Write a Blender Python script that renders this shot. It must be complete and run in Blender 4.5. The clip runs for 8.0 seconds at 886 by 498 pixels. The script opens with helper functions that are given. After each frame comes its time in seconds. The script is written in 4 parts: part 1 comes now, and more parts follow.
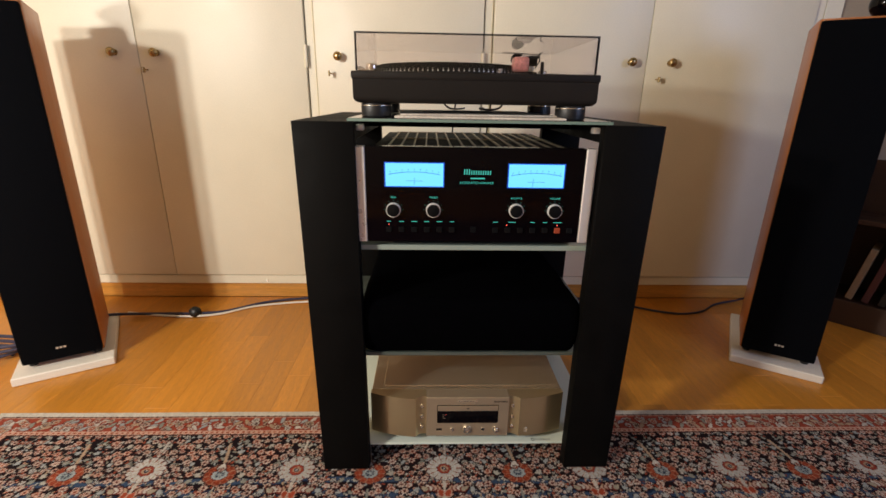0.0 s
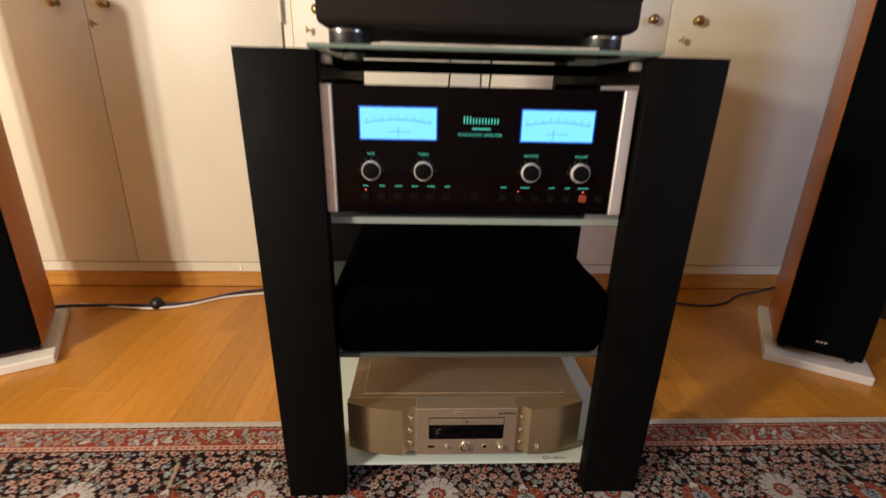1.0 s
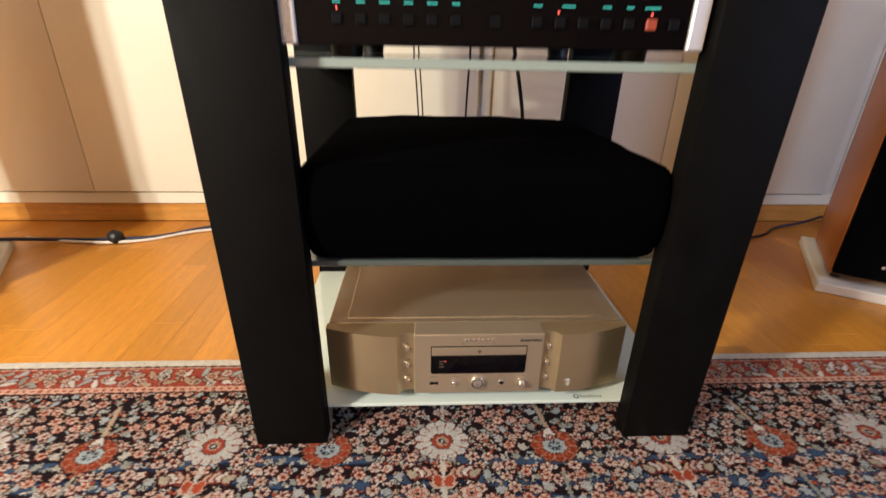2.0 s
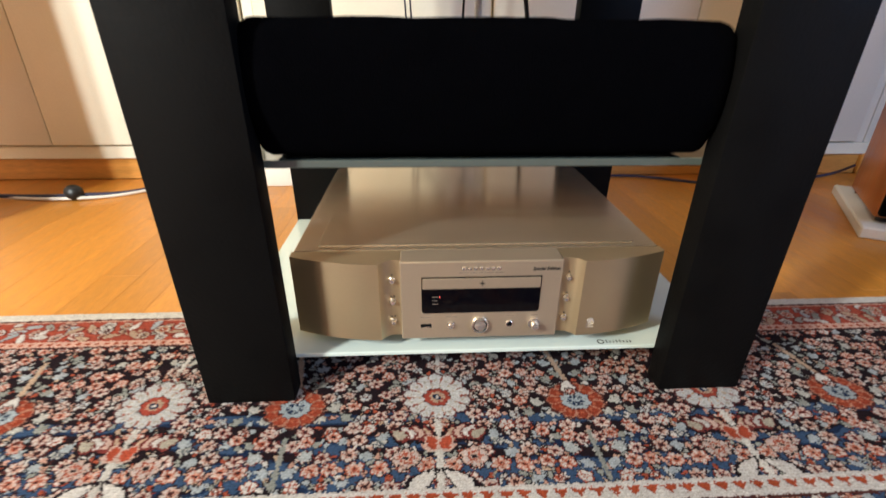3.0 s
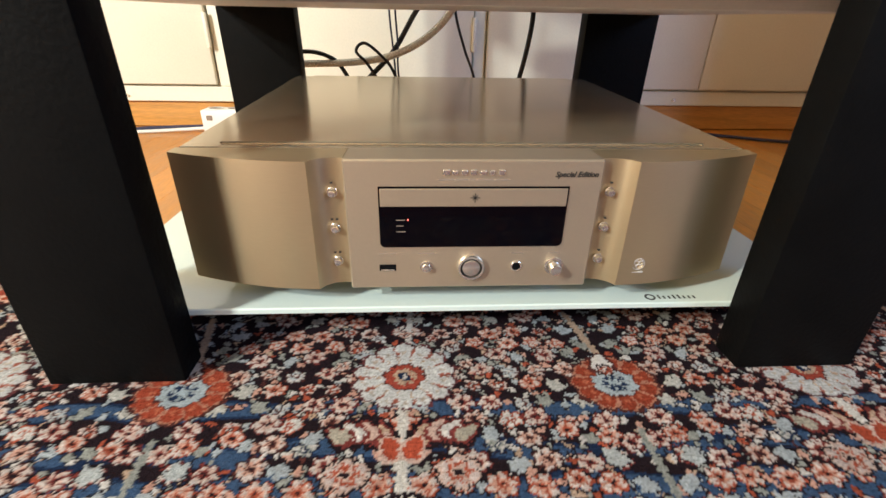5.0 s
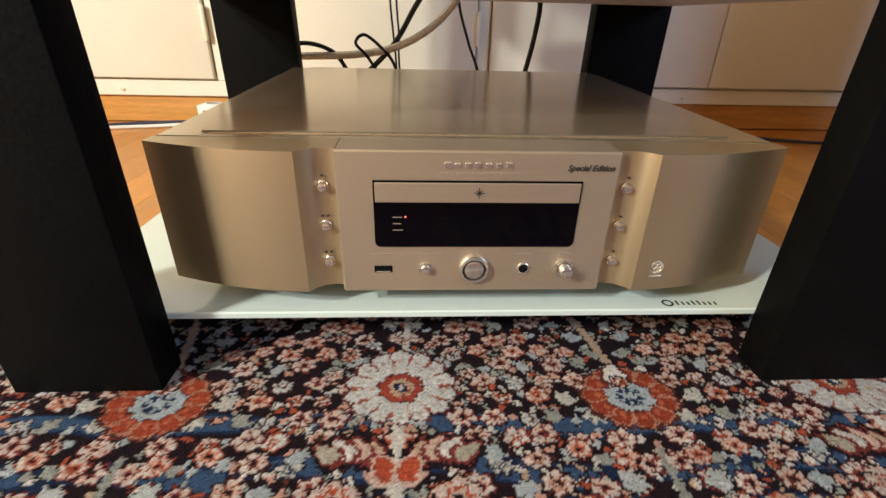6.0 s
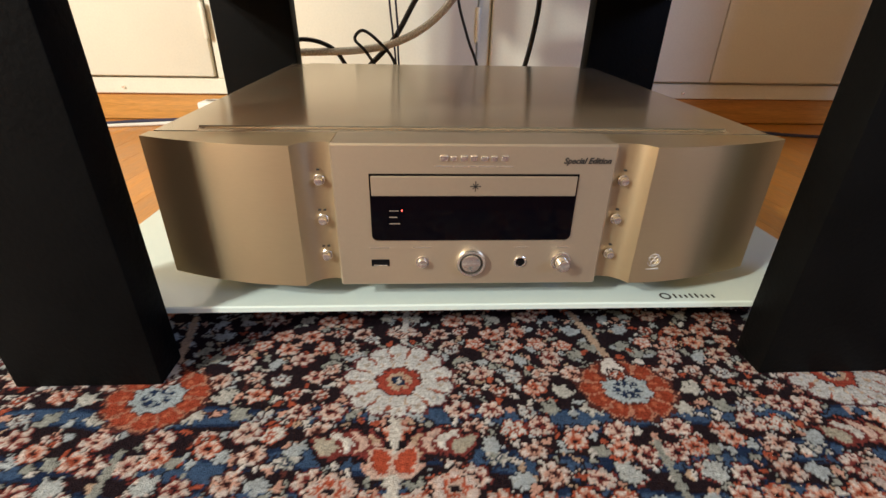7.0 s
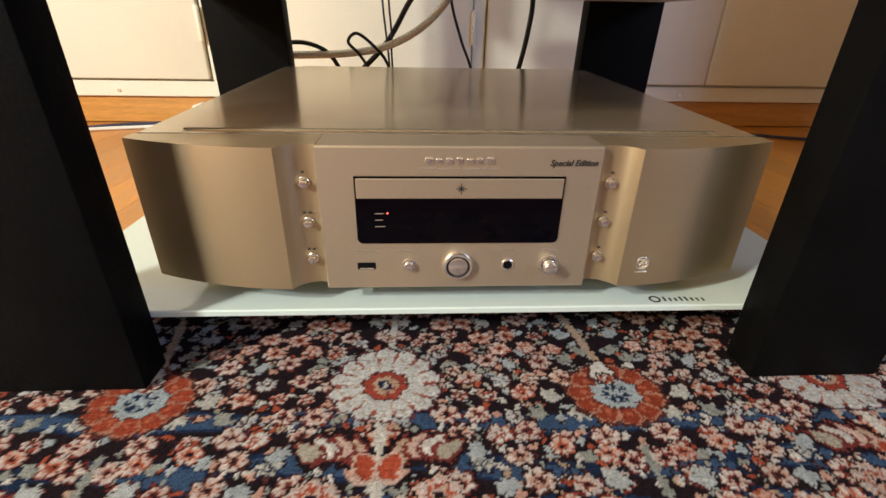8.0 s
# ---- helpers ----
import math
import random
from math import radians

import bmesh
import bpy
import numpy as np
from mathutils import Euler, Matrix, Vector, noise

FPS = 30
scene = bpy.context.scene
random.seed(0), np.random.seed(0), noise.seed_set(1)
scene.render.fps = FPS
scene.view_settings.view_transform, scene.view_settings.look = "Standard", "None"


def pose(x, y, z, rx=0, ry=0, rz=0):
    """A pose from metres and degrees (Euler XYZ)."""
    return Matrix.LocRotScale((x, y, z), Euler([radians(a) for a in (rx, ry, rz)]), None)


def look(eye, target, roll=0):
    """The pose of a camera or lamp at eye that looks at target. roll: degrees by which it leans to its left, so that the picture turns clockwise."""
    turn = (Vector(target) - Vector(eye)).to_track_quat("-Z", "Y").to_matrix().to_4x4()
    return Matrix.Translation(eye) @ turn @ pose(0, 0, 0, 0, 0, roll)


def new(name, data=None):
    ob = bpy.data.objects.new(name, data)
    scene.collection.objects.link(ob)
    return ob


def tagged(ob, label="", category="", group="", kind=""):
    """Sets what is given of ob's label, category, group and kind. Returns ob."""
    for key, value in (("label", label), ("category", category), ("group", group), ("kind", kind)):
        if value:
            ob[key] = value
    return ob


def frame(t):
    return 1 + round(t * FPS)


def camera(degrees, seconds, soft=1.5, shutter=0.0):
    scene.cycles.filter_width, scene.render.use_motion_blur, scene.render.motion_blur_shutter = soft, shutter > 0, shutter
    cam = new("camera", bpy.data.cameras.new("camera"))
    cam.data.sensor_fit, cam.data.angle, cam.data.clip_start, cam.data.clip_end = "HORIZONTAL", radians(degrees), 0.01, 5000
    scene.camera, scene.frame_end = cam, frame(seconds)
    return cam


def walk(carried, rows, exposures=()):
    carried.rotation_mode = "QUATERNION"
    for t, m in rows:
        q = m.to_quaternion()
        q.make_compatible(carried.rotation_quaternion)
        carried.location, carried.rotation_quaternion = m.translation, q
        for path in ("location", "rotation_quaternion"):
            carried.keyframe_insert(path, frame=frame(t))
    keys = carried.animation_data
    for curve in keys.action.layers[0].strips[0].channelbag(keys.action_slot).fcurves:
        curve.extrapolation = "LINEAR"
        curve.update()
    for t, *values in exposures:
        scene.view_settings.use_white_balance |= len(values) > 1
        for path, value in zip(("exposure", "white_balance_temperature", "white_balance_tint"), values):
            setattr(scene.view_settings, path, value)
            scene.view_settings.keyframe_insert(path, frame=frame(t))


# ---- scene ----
cam = camera(88.0, 8.0, shutter=0.6)
PATH = [
    (0, (-0.093, -0.875, 0.822), (-0.028, 1.023, 0.195), 1.0),
    (0.5, (-0.087, -0.798, 0.792), (-0.012, 1.097, 0.158), 1.1),
    (1, (-0.082, -0.694, 0.732), (0.002, 1.192, 0.073), 1.3),
    (1.5, (-0.085, -0.606, 0.643), (0.01, 1.241, -0.117), 1.4),
    (1.7, (-0.085, -0.578, 0.608), (0.012, 1.252, -0.191), 1.3),
    (2.8, (-0.072, -0.478, 0.433), (0.017, 1.347, -0.388), 0.4),
    (3, (-0.07, -0.46, 0.415), (0.027, 1.344, -0.443), 0.4),
    (3.5, (-0.063, -0.417, 0.371), (0.032, 1.373, -0.516), 0.3),
    (4, (-0.055, -0.379, 0.326), (0.046, 1.404, -0.573), 0.5),
    (4.5, (-0.046, -0.344, 0.291), (0.067, 1.438, -0.611), 0.9),
    (6, (-0.04, -0.289, 0.256), (0.067, 1.493, -0.644), 1.5),
    (6.5, (-0.037, -0.289, 0.258), (0.063, 1.493, -0.645), 1.3),
    (7, (-0.036, -0.291, 0.254), (0.06, 1.487, -0.657), 1.1),
    (7.5, (-0.031, -0.289, 0.251), (0.064, 1.489, -0.659), 1.1),
    (8, (-0.027, -0.289, 0.253), (0.073, 1.495, -0.647), 1.1),
]
walk(cam, [(t, look(eye, target, roll)) for t, eye, target, roll in PATH],
     exposures=[(0, 0.13, 6350, 9), (1.0, 0.20, 6650, 11), (1.5, 0.55, 6550, 10), (3.0, 1.14, 5600, 3), (4.5, 1.27, 5500, 1), (6.0, 0.96, 5850, 3), (8.0, 0.94, 5850, 3)])

# ---- light: two warm lamps left of the viewer, added cool fill behind right ----
world = bpy.data.worlds.new("dim_blue")
scene.world = world
world.use_nodes = True
world.node_tree.nodes["Background"].inputs[0].default_value = (0.35, 0.45, 0.8, 1)
world.node_tree.nodes["Background"].inputs[1].default_value = 0.15


def lamp(name, kind, place, target, power, colour, size, size_y=0.0):
    data = bpy.data.lights.new(name, kind)
    data.energy, data.color = power, colour
    if kind == "AREA":
        data.size = size
        if size_y:
            data.shape, data.size_y = "RECTANGLE", size_y
    else:
        data.shadow_soft_size = size
    ob = new(name, data)
    ob.matrix_world = look(place, target)
    return ob


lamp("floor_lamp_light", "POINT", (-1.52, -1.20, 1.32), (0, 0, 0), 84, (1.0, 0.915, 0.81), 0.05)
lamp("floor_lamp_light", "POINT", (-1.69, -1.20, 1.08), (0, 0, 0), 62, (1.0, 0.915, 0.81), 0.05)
# cool fill for the bluish tint, set in an unseen, added window
lamp("cool_fill_light", "AREA", (2.33, -1.6, 1.28), (0.1, 0.9, 0.4), 18, (0.46, 0.60, 1.0), 0.9, 0.9)

# ---- materials ----
def material(name, colour, rough=0.5, metal=0.0, vary=0.12, scale=30.0, bump=0.1, fine=400.0, coat=0.0, island=0.0,
             stretch=(1, 1, 1), emit=None, power=0.0, spec=0.5, brush=None, aniso=0.75):
    m = bpy.data.materials.new(name)
    m.use_nodes = True
    n, l = m.node_tree.nodes, m.node_tree.links
    b = n["Principled BSDF"]
    b.inputs["Roughness"].default_value, b.inputs["Metallic"].default_value = rough, metal
    b.inputs["Coat Weight"].default_value = coat
    b.inputs["Coat Roughness"].default_value = 0.15
    b.inputs["Specular IOR Level"].default_value = spec
    if emit:
        b.inputs["Emission Color"].default_value = (*emit, 1)
        b.inputs["Emission Strength"].default_value = power
    if brush:
        way = n.new("ShaderNodeCombineXYZ")
        for k in range(3):
            way.inputs[k].default_value = brush[k]
        b.inputs["Anisotropic"].default_value = aniso
        l.new(way.outputs[0], b.inputs["Tangent"])
    tc, mp = n.new("ShaderNodeTexCoord"), n.new("ShaderNodeMapping")
    mp.inputs["Scale"].default_value = stretch
    l.new(tc.outputs["Object"], mp.inputs[0])
    big, small = n.new("ShaderNodeTexNoise"), n.new("ShaderNodeTexNoise")
    big.inputs["Scale"].default_value, big.inputs["Detail"].default_value = scale, 5
    small.inputs["Scale"].default_value, small.inputs["Detail"].default_value = fine, 3
    l.new(mp.outputs[0], big.inputs["Vector"])
    l.new(mp.outputs[0], small.inputs["Vector"])
    both = n.new("ShaderNodeMath")
    both.operation = "ADD"
    l.new(big.outputs[0], both.inputs[0])
    l.new(small.outputs[0], both.inputs[1])
    rng = n.new("ShaderNodeMapRange")
    rng.inputs[1].default_value, rng.inputs[2].default_value = 0.6, 1.4
    rng.inputs[3].default_value, rng.inputs[4].default_value = 1 - vary, 1 + vary
    l.new(both.outputs[0], rng.inputs[0])
    last = rng.outputs[0]
    if island:
        info, r2, mul = n.new("ShaderNodeObjectInfo"), n.new("ShaderNodeMapRange"), n.new("ShaderNodeMath")
        r2.inputs[3].default_value, r2.inputs[4].default_value = 1 - island, 1 + island
        mul.operation = "MULTIPLY"
        l.new(info.outputs["Random"], r2.inputs[0])
        l.new(r2.outputs[0], mul.inputs[0])
        l.new(last, mul.inputs[1])
        last = mul.outputs[0]
    mix = n.new("ShaderNodeVectorMath")
    mix.operation = "SCALE"
    mix.inputs[0].default_value = colour
    l.new(last, mix.inputs["Scale"])
    l.new(mix.outputs[0], b.inputs["Base Color"])
    rr = n.new("ShaderNodeMapRange")
    rr.inputs[1].default_value, rr.inputs[2].default_value = 0.3, 0.7
    rr.inputs[3].default_value, rr.inputs[4].default_value = max(rough - 0.06, 0.02), min(rough + 0.08, 1)
    l.new(big.outputs[0], rr.inputs[0])
    if not brush:
        l.new(rr.outputs[0], b.inputs["Roughness"])
    if bump:
        bp = n.new("ShaderNodeBump")
        bp.inputs["Strength"].default_value, bp.inputs["Distance"].default_value = bump, 0.002
        l.new(small.outputs[0], bp.inputs["Height"])
        l.new(bp.outputs[0], b.inputs["Normal"])
    return m


def glass(name, colour, rough=0.0, alpha=None):
    m = bpy.data.materials.new(name)
    m.use_nodes = True
    b = m.node_tree.nodes["Principled BSDF"]
    b.inputs["Base Color"].default_value = (*colour, 1)
    b.inputs["Roughness"].default_value = rough
    b.inputs["Transmission Weight"].default_value = 1.0
    b.inputs["IOR"].default_value = 1.3 if alpha else 1.5
    return m


WHITE = material("white_cupboard_paint", (0.80, 0.765, 0.62), 0.42, vary=0.05, scale=6, bump=0.12, fine=220)
# tone lowered to weaken the bounce from the unseen walls
PLASTER = material("wall_plaster", (0.36, 0.30, 0.22), 0.8, vary=0.06, scale=4, bump=0.2, fine=150)
SKIRT = material("oiled_wood_skirting", (0.56, 0.265, 0.05), 0.4, vary=0.3, scale=9, bump=0.1, fine=60, stretch=(0.6, 6, 9), coat=0.2)
PLANK = material("varnished_beech_plank", (0.52, 0.212, 0.023), 0.40, vary=0.24, scale=7, bump=0.06, fine=45, stretch=(9, 0.9, 3), coat=0.12, island=0.14)
UNDER = material("floor_joint", (0.16, 0.075, 0.025), 0.6, vary=0.2)
BLACKWOOD = material("black_lacquered_wood", (0.0030, 0.0028, 0.0026), 0.6, vary=0.3, scale=20, bump=0.2, fine=260, spec=0.07)
FLEECE = material("black_fleece_cloth", (0.0009, 0.0009, 0.0013), 0.98, vary=0.3, scale=40, bump=0.6, fine=700, spec=0.01)
CLOTH = material("black_grille_cloth", (0.0020, 0.0024, 0.0036), 0.95, vary=0.2, scale=60, bump=0.4, fine=900, spec=0.06)
CHERRY = material("cherry_veneer", (0.42, 0.14, 0.035), 0.4, vary=0.18, scale=8, bump=0.06, fine=60, stretch=(9, 9, 0.7), coat=0.15)
STONE = material("white_plinth_slab", (0.72, 0.68, 0.60), 0.5, vary=0.06, scale=12, bump=0.15, fine=200)
CHAMP = material("champagne_brushed_aluminium", (0.60, 0.485, 0.29), 0.30, 0.85, vary=0.03, scale=5, bump=0.0, fine=350, stretch=(0.15, 3, 3), brush=(0, 0.35, 1), aniso=0.5)
CHAMPTOP = material("champagne_top_plate", (0.64, 0.54, 0.385), 0.20, 0.85, vary=0.03, scale=6, bump=0.0, fine=300, stretch=(0.2, 3, 3), brush=(0, 1, 0.35), aniso=0.75)
CHAMPPANEL = material("champagne_satin_panel", (0.585, 0.485, 0.345), 0.38, 0.78, vary=0.03, scale=5, bump=0.0, fine=350, brush=(0, 0.35, 1), aniso=0.35)
CHAMPDARK = material("champagne_recess", (0.38, 0.32, 0.24), 0.4, 0.8, vary=0.05, bump=0.04)
CHROME = material("polished_metal", (0.85, 0.80, 0.72), 0.16, 0.92, vary=0.04, bump=0.0)
RIM = material("bright_knob_rim", (0.86, 0.86, 0.85), 0.30, 0.35, vary=0.04, bump=0.0)
MATT = material("matt_black_control", (0.003, 0.003, 0.0035), 0.6, vary=0.1, bump=0.05, spec=0.1)
BRASS = material("aged_brass", (0.42, 0.31, 0.15), 0.3, 1.0, vary=0.25, scale=120, bump=0.1)
BLACKGLOSS = material("black_glass_front", (0.0015, 0.001, 0.002), 0.05, vary=0.1, bump=0.0, spec=0.18)
BLACKPLASTIC = material("black_plastic", (0.007, 0.007, 0.008), 0.45, vary=0.2, scale=60, bump=0.15)
BLACKMETAL = material("black_sheet_metal", (0.006, 0.0055, 0.005), 0.65, 0.0, vary=0.2, scale=60, bump=0.2, spec=0.2)
TURN = material("matt_black_plinth", (0.010, 0.008, 0.0065), 0.6, vary=0.2, scale=30, bump=0.25, fine=600, spec=0.2)
ALU = material("satin_aluminium", (0.74, 0.73, 0.73), 0.32, 0.5, vary=0.05, bump=0.05)
INK = material("dark_print_and_gap_shade", (0.03, 0.025, 0.02), 0.6, vary=0.1, bump=0.0)
SOFTINK = material("grey_print", (0.26, 0.20, 0.15), 0.6, vary=0.1, bump=0.0)
SILVERINK = material("silver_print", (0.72, 0.68, 0.62), 0.3, 0.6, vary=0.1, bump=0.0)
PAPER = material("printed_card_sleeve", (0.62, 0.56, 0.48), 0.6, vary=0.45, scale=22, bump=0.1)
WHITEPLASTIC = material("white_plastic", (0.78, 0.76, 0.70), 0.35, vary=0.04, bump=0.05)
CABLEBLACK = material("black_cable", (0.008, 0.008, 0.009), 0.45, vary=0.2, bump=0.1)
CABLEBLUE = material("blue_black_braid", (0.035, 0.035, 0.075), 0.6, vary=0.7, scale=500, bump=0.4, fine=900)
CABLEWHITE = material("white_cable", (0.75, 0.72, 0.66), 0.4, vary=0.05, bump=0.05)
CABLESILVER = material("braided_silver_cable", (0.80, 0.79, 0.76), 0.35, 0.25, vary=0.5, scale=420, bump=0.5, fine=800)
METER = material("lit_meter_dial", (0.02, 0.05, 0.07), 0.4, vary=0.04, scale=20, bump=0.0, emit=(0.17, 0.63, 1.0), power=1.2)
METERRIM = material("blue_meter_edge_glow", (0.01, 0.02, 0.06), 0.4, vary=0.04, bump=0.0, emit=(0.0, 0.10, 0.75), power=0.7)
# faint glow added to print and needle, so they fade into the dial
METERINK = material("glowing_meter_print", (0.004, 0.02, 0.05), 0.5, vary=0.1, bump=0.0, emit=(0.02, 0.16, 0.30), power=0.8)
TEAL = material("lit_teal_print", (0.01, 0.05, 0.04), 0.5, vary=0.1, bump=0.0, emit=(0.05, 0.46, 0.36), power=0.85)
DIMTEAL = material("dim_teal_print", (0.01, 0.05, 0.04), 0.5, vary=0.1, bump=0.0, emit=(0.06, 0.34, 0.28), power=0.22)
REDLED = material("red_indicator", (0.2, 0.01, 0.01), 0.4, vary=0.1, bump=0.0, emit=(1.0, 0.12, 0.08), power=1.6)
ORANGE = material("lit_standby_button", (0.2, 0.03, 0.01), 0.4, vary=0.1, bump=0.0, emit=(0.75, 0.11, 0.04), power=0.11)
BOOKTAN = material("tan_book_spine", (0.24, 0.17, 0.10), 0.6, vary=0.2)
BOOKRED = material("dark_red_book_spine", (0.07, 0.018, 0.016), 0.6, vary=0.2)
# pink glow at the stylus put into a lighter, mottled base colour
PINK = material("pink_cap_glow_in_colour", (0.80, 0.36, 0.33), 0.22, vary=0.45, scale=90, bump=0.1)
SHELFWHITE = material("white_backed_glass", (0.58, 0.65, 0.58), 0.08, vary=0.02, scale=10, bump=0.0, coat=0.4)
CLEAR = glass("clear_glass_shelf", (0.80, 0.90, 0.85))
MILKY = material("milky_green_glass", (0.30, 0.36, 0.31), 0.06, vary=0.03, scale=10, bump=0.0, coat=0.3)
LID = glass("smoked_acrylic", (0.93, 0.90, 0.90), 0.01, True)
# middle shelf glass, about a third of the amplifier shelf's tone
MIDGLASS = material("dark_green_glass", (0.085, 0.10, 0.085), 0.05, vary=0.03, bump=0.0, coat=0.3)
# pale colour of the band drawn under the middle shelf
UNDERPLATE = material("pale_band_plate", (0.72, 0.68, 0.66), 0.5, vary=0.05, scale=12, bump=0.1)
TOPEDGE = material("light_green_glass_edge", (0.17, 0.25, 0.21), 0.12, vary=0.1, scale=15, bump=0.0)


# ---- mesh helpers ----
def box(bm, x0, x1, y0, y1, z0, z1, bevel=0.0, m=None, seg=1):
    r = bmesh.ops.create_cube(bm, size=1.0)
    mt = Matrix.Translation(((x0 + x1) / 2, (y0 + y1) / 2, (z0 + z1) / 2)) @ Matrix.Diagonal((x1 - x0, y1 - y0, z1 - z0, 1))
    bmesh.ops.transform(bm, matrix=mt, verts=r["verts"])
    if bevel:
        edges = list({e for v in r["verts"] for e in v.link_edges})
        r = bmesh.ops.bevel(bm, geom=edges, offset=bevel, segments=seg, profile=0.5, affect="EDGES")
    if m is not None:
        bmesh.ops.transform(bm, matrix=m, verts=r["verts"])
    return bm


def rod(bm, place, r0, r1, length, axis="z", seg=24, bevel=0.0):
    """A cylinder or cone along an axis, starting at place."""
    q = {"z": pose(0, 0, 0), "y": pose(0, 0, 0, -90), "-y": pose(0, 0, 0, 90), "x": pose(0, 0, 0, 0, 90)}[axis]
    r = bmesh.ops.create_cone(bm, cap_ends=True, segments=seg, radius1=r0, radius2=r1, depth=length)
    bmesh.ops.transform(bm, matrix=Matrix.Translation(place) @ q @ Matrix.Translation((0, 0, length / 2)), verts=r["verts"])
    if bevel:
        caps = [f for f in {f for v in r["verts"] for f in v.link_faces} if len(f.verts) > 4]
        bmesh.ops.bevel(bm, geom=list({e for f in caps for e in f.edges}), offset=bevel, segments=2, profile=0.5, affect="EDGES")
    return bm


def prism(bm, outline, z0, z1):
    """An upright prism over a plan outline, counter-clockwise."""
    low = [bm.verts.new((x, y, z0)) for x, y in outline]
    top = [bm.verts.new((x, y, z1)) for x, y in outline]
    k = len(outline)
    bm.faces.new(low[::-1])
    bm.faces.new(top)
    for i in range(k):
        bm.faces.new((low[i], low[(i + 1) % k], top[(i + 1) % k], top[i]))
    return bm


def ring(bm, place, r_out, r_in, length, axis="-y", seg=32):
    """A hollow collar."""
    q = {"z": pose(0, 0, 0), "-y": pose(0, 0, 0, 90)}[axis]
    rows = []
    for r, h in ((r_in, 0), (r_out, 0), (r_out, length * 0.7), (r_out - (r_out - r_in) * 0.35, length), (r_in, length)):
        rows.append([bm.verts.new(Matrix.Translation(place) @ q @ Vector((r * math.cos(a), r * math.sin(a), h)))
                     for a in (2 * math.pi * i / seg for i in range(seg))])
    for a, b in zip(rows, rows[1:] + rows[:1]):
        for i in range(seg):
            j = (i + 1) % seg
            bm.faces.new((a[i], a[j], b[j], b[i]))
    return bm


def smooth_path(points, n=10):
    """Points along a smooth line through the given ones."""
    p = [Vector(q) for q in points]
    p = [2 * p[0] - p[1]] + p + [2 * p[-1] - p[-2]]
    out = []
    for i in range(1, len(p) - 2):
        a, b, c, d = p[i - 1:i + 3]
        for k in range(n):
            t = k / n
            out.append(0.5 * (2 * b + (c - a) * t + (2 * a - 5 * b + 4 * c - d) * t * t + (3 * b - a - 3 * c + d) * t ** 3))
    return out + [p[-2]]


def tube(bm, points, r, seg=8, n=10):
    line = smooth_path(points, n)
    rows, side = [], Vector((0.3, 0.5, 0.81))
    for i, c in enumerate(line):
        way = (line[min(i + 1, len(line) - 1)] - line[max(i - 1, 0)]).normalized()
        side = (side - way * side.dot(way)).normalized()
        up = way.cross(side)
        rows.append([bm.verts.new(c + r * (math.cos(a) * side + math.sin(a) * up)) for a in (2 * math.pi * k / seg for k in range(seg))])
    for a, b in zip(rows, rows[1:]):
        for k in range(seg):
            j = (k + 1) % seg
            bm.faces.new((a[k], a[j], b[j], b[k]))
    bm.faces.new(rows[0][::-1])
    bm.faces.new(rows[-1])
    return bm


def finish(bm, name, mat, angle=35):
    bmesh.ops.recalc_face_normals(bm, faces=bm.faces)
    me = bpy.data.meshes.new(name)
    bm.to_mesh(me)
    bm.free()
    me.materials.append(mat)
    me.shade_smooth()
    me.set_sharp_from_angle(angle=radians(angle))
    return me


def part(name, bm, mat, parent=None, label=""):
    """Links a bmesh as one mesh object, under a thing or a part."""
    ob = new(name, finish(bm, name, mat))
    if parent is not None:
        ob.parent = parent
    if label:
        ob["label"] = label
    return ob


def thing(name, label, category, m=None, group="", kind=""):
    ob = new(name)
    ob.empty_display_size = 0.05
    if m is not None:
        ob.matrix_world = m
    return tagged(ob, label, category, group, kind)


def B(*a, **k):
    return box(bmesh.new(), *a, **k)


def words(name, text, size, place, mat, parent, turn=(90, 0, 0), align="CENTER", wide=1.0, slant=0.0):
    """Lettering in the built-in font, as a flat mesh."""
    cu = bpy.data.curves.new(name, "FONT")
    cu.body, cu.size, cu.align_x, cu.extrude, cu.resolution_u = text, size, align, 0.0002, 3
    cu.shear, cu.offset = slant, size * 0.022 if slant else 0.0
    tmp = bpy.data.objects.new(name, cu)
    me = bpy.data.meshes.new_from_object(tmp)
    bpy.data.objects.remove(tmp)
    me.name = name
    me.materials.clear()
    me.materials.append(mat)
    ob = new(name, me)
    ob.parent = parent
    ob.matrix_local = pose(*place, *turn) @ Matrix.Diagonal((wide, 1, 1, 1))
    return ob


# ---- the room ----
ROOM_L, ROOM_R, ROOM_B, ROOM_H = -2.45, 2.4, -3.4, 2.5
# left, right and front walls and ceiling: unseen, added for bounce light
tagged(part("wall_left", B(ROOM_L - 0.1, ROOM_L, ROOM_B, 1.3, -0.02, ROOM_H), PLASTER), "plain cream wall, unseen, added for bounce light", "wall", kind="structure")
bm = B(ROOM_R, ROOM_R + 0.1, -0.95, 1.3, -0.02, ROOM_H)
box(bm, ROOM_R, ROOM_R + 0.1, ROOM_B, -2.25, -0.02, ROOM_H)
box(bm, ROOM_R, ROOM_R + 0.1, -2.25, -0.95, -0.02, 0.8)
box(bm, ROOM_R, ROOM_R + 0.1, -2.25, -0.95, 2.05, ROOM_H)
tagged(part("wall_right", bm, PLASTER), "unseen cream wall with an opening for the added window", "wall", kind="structure")
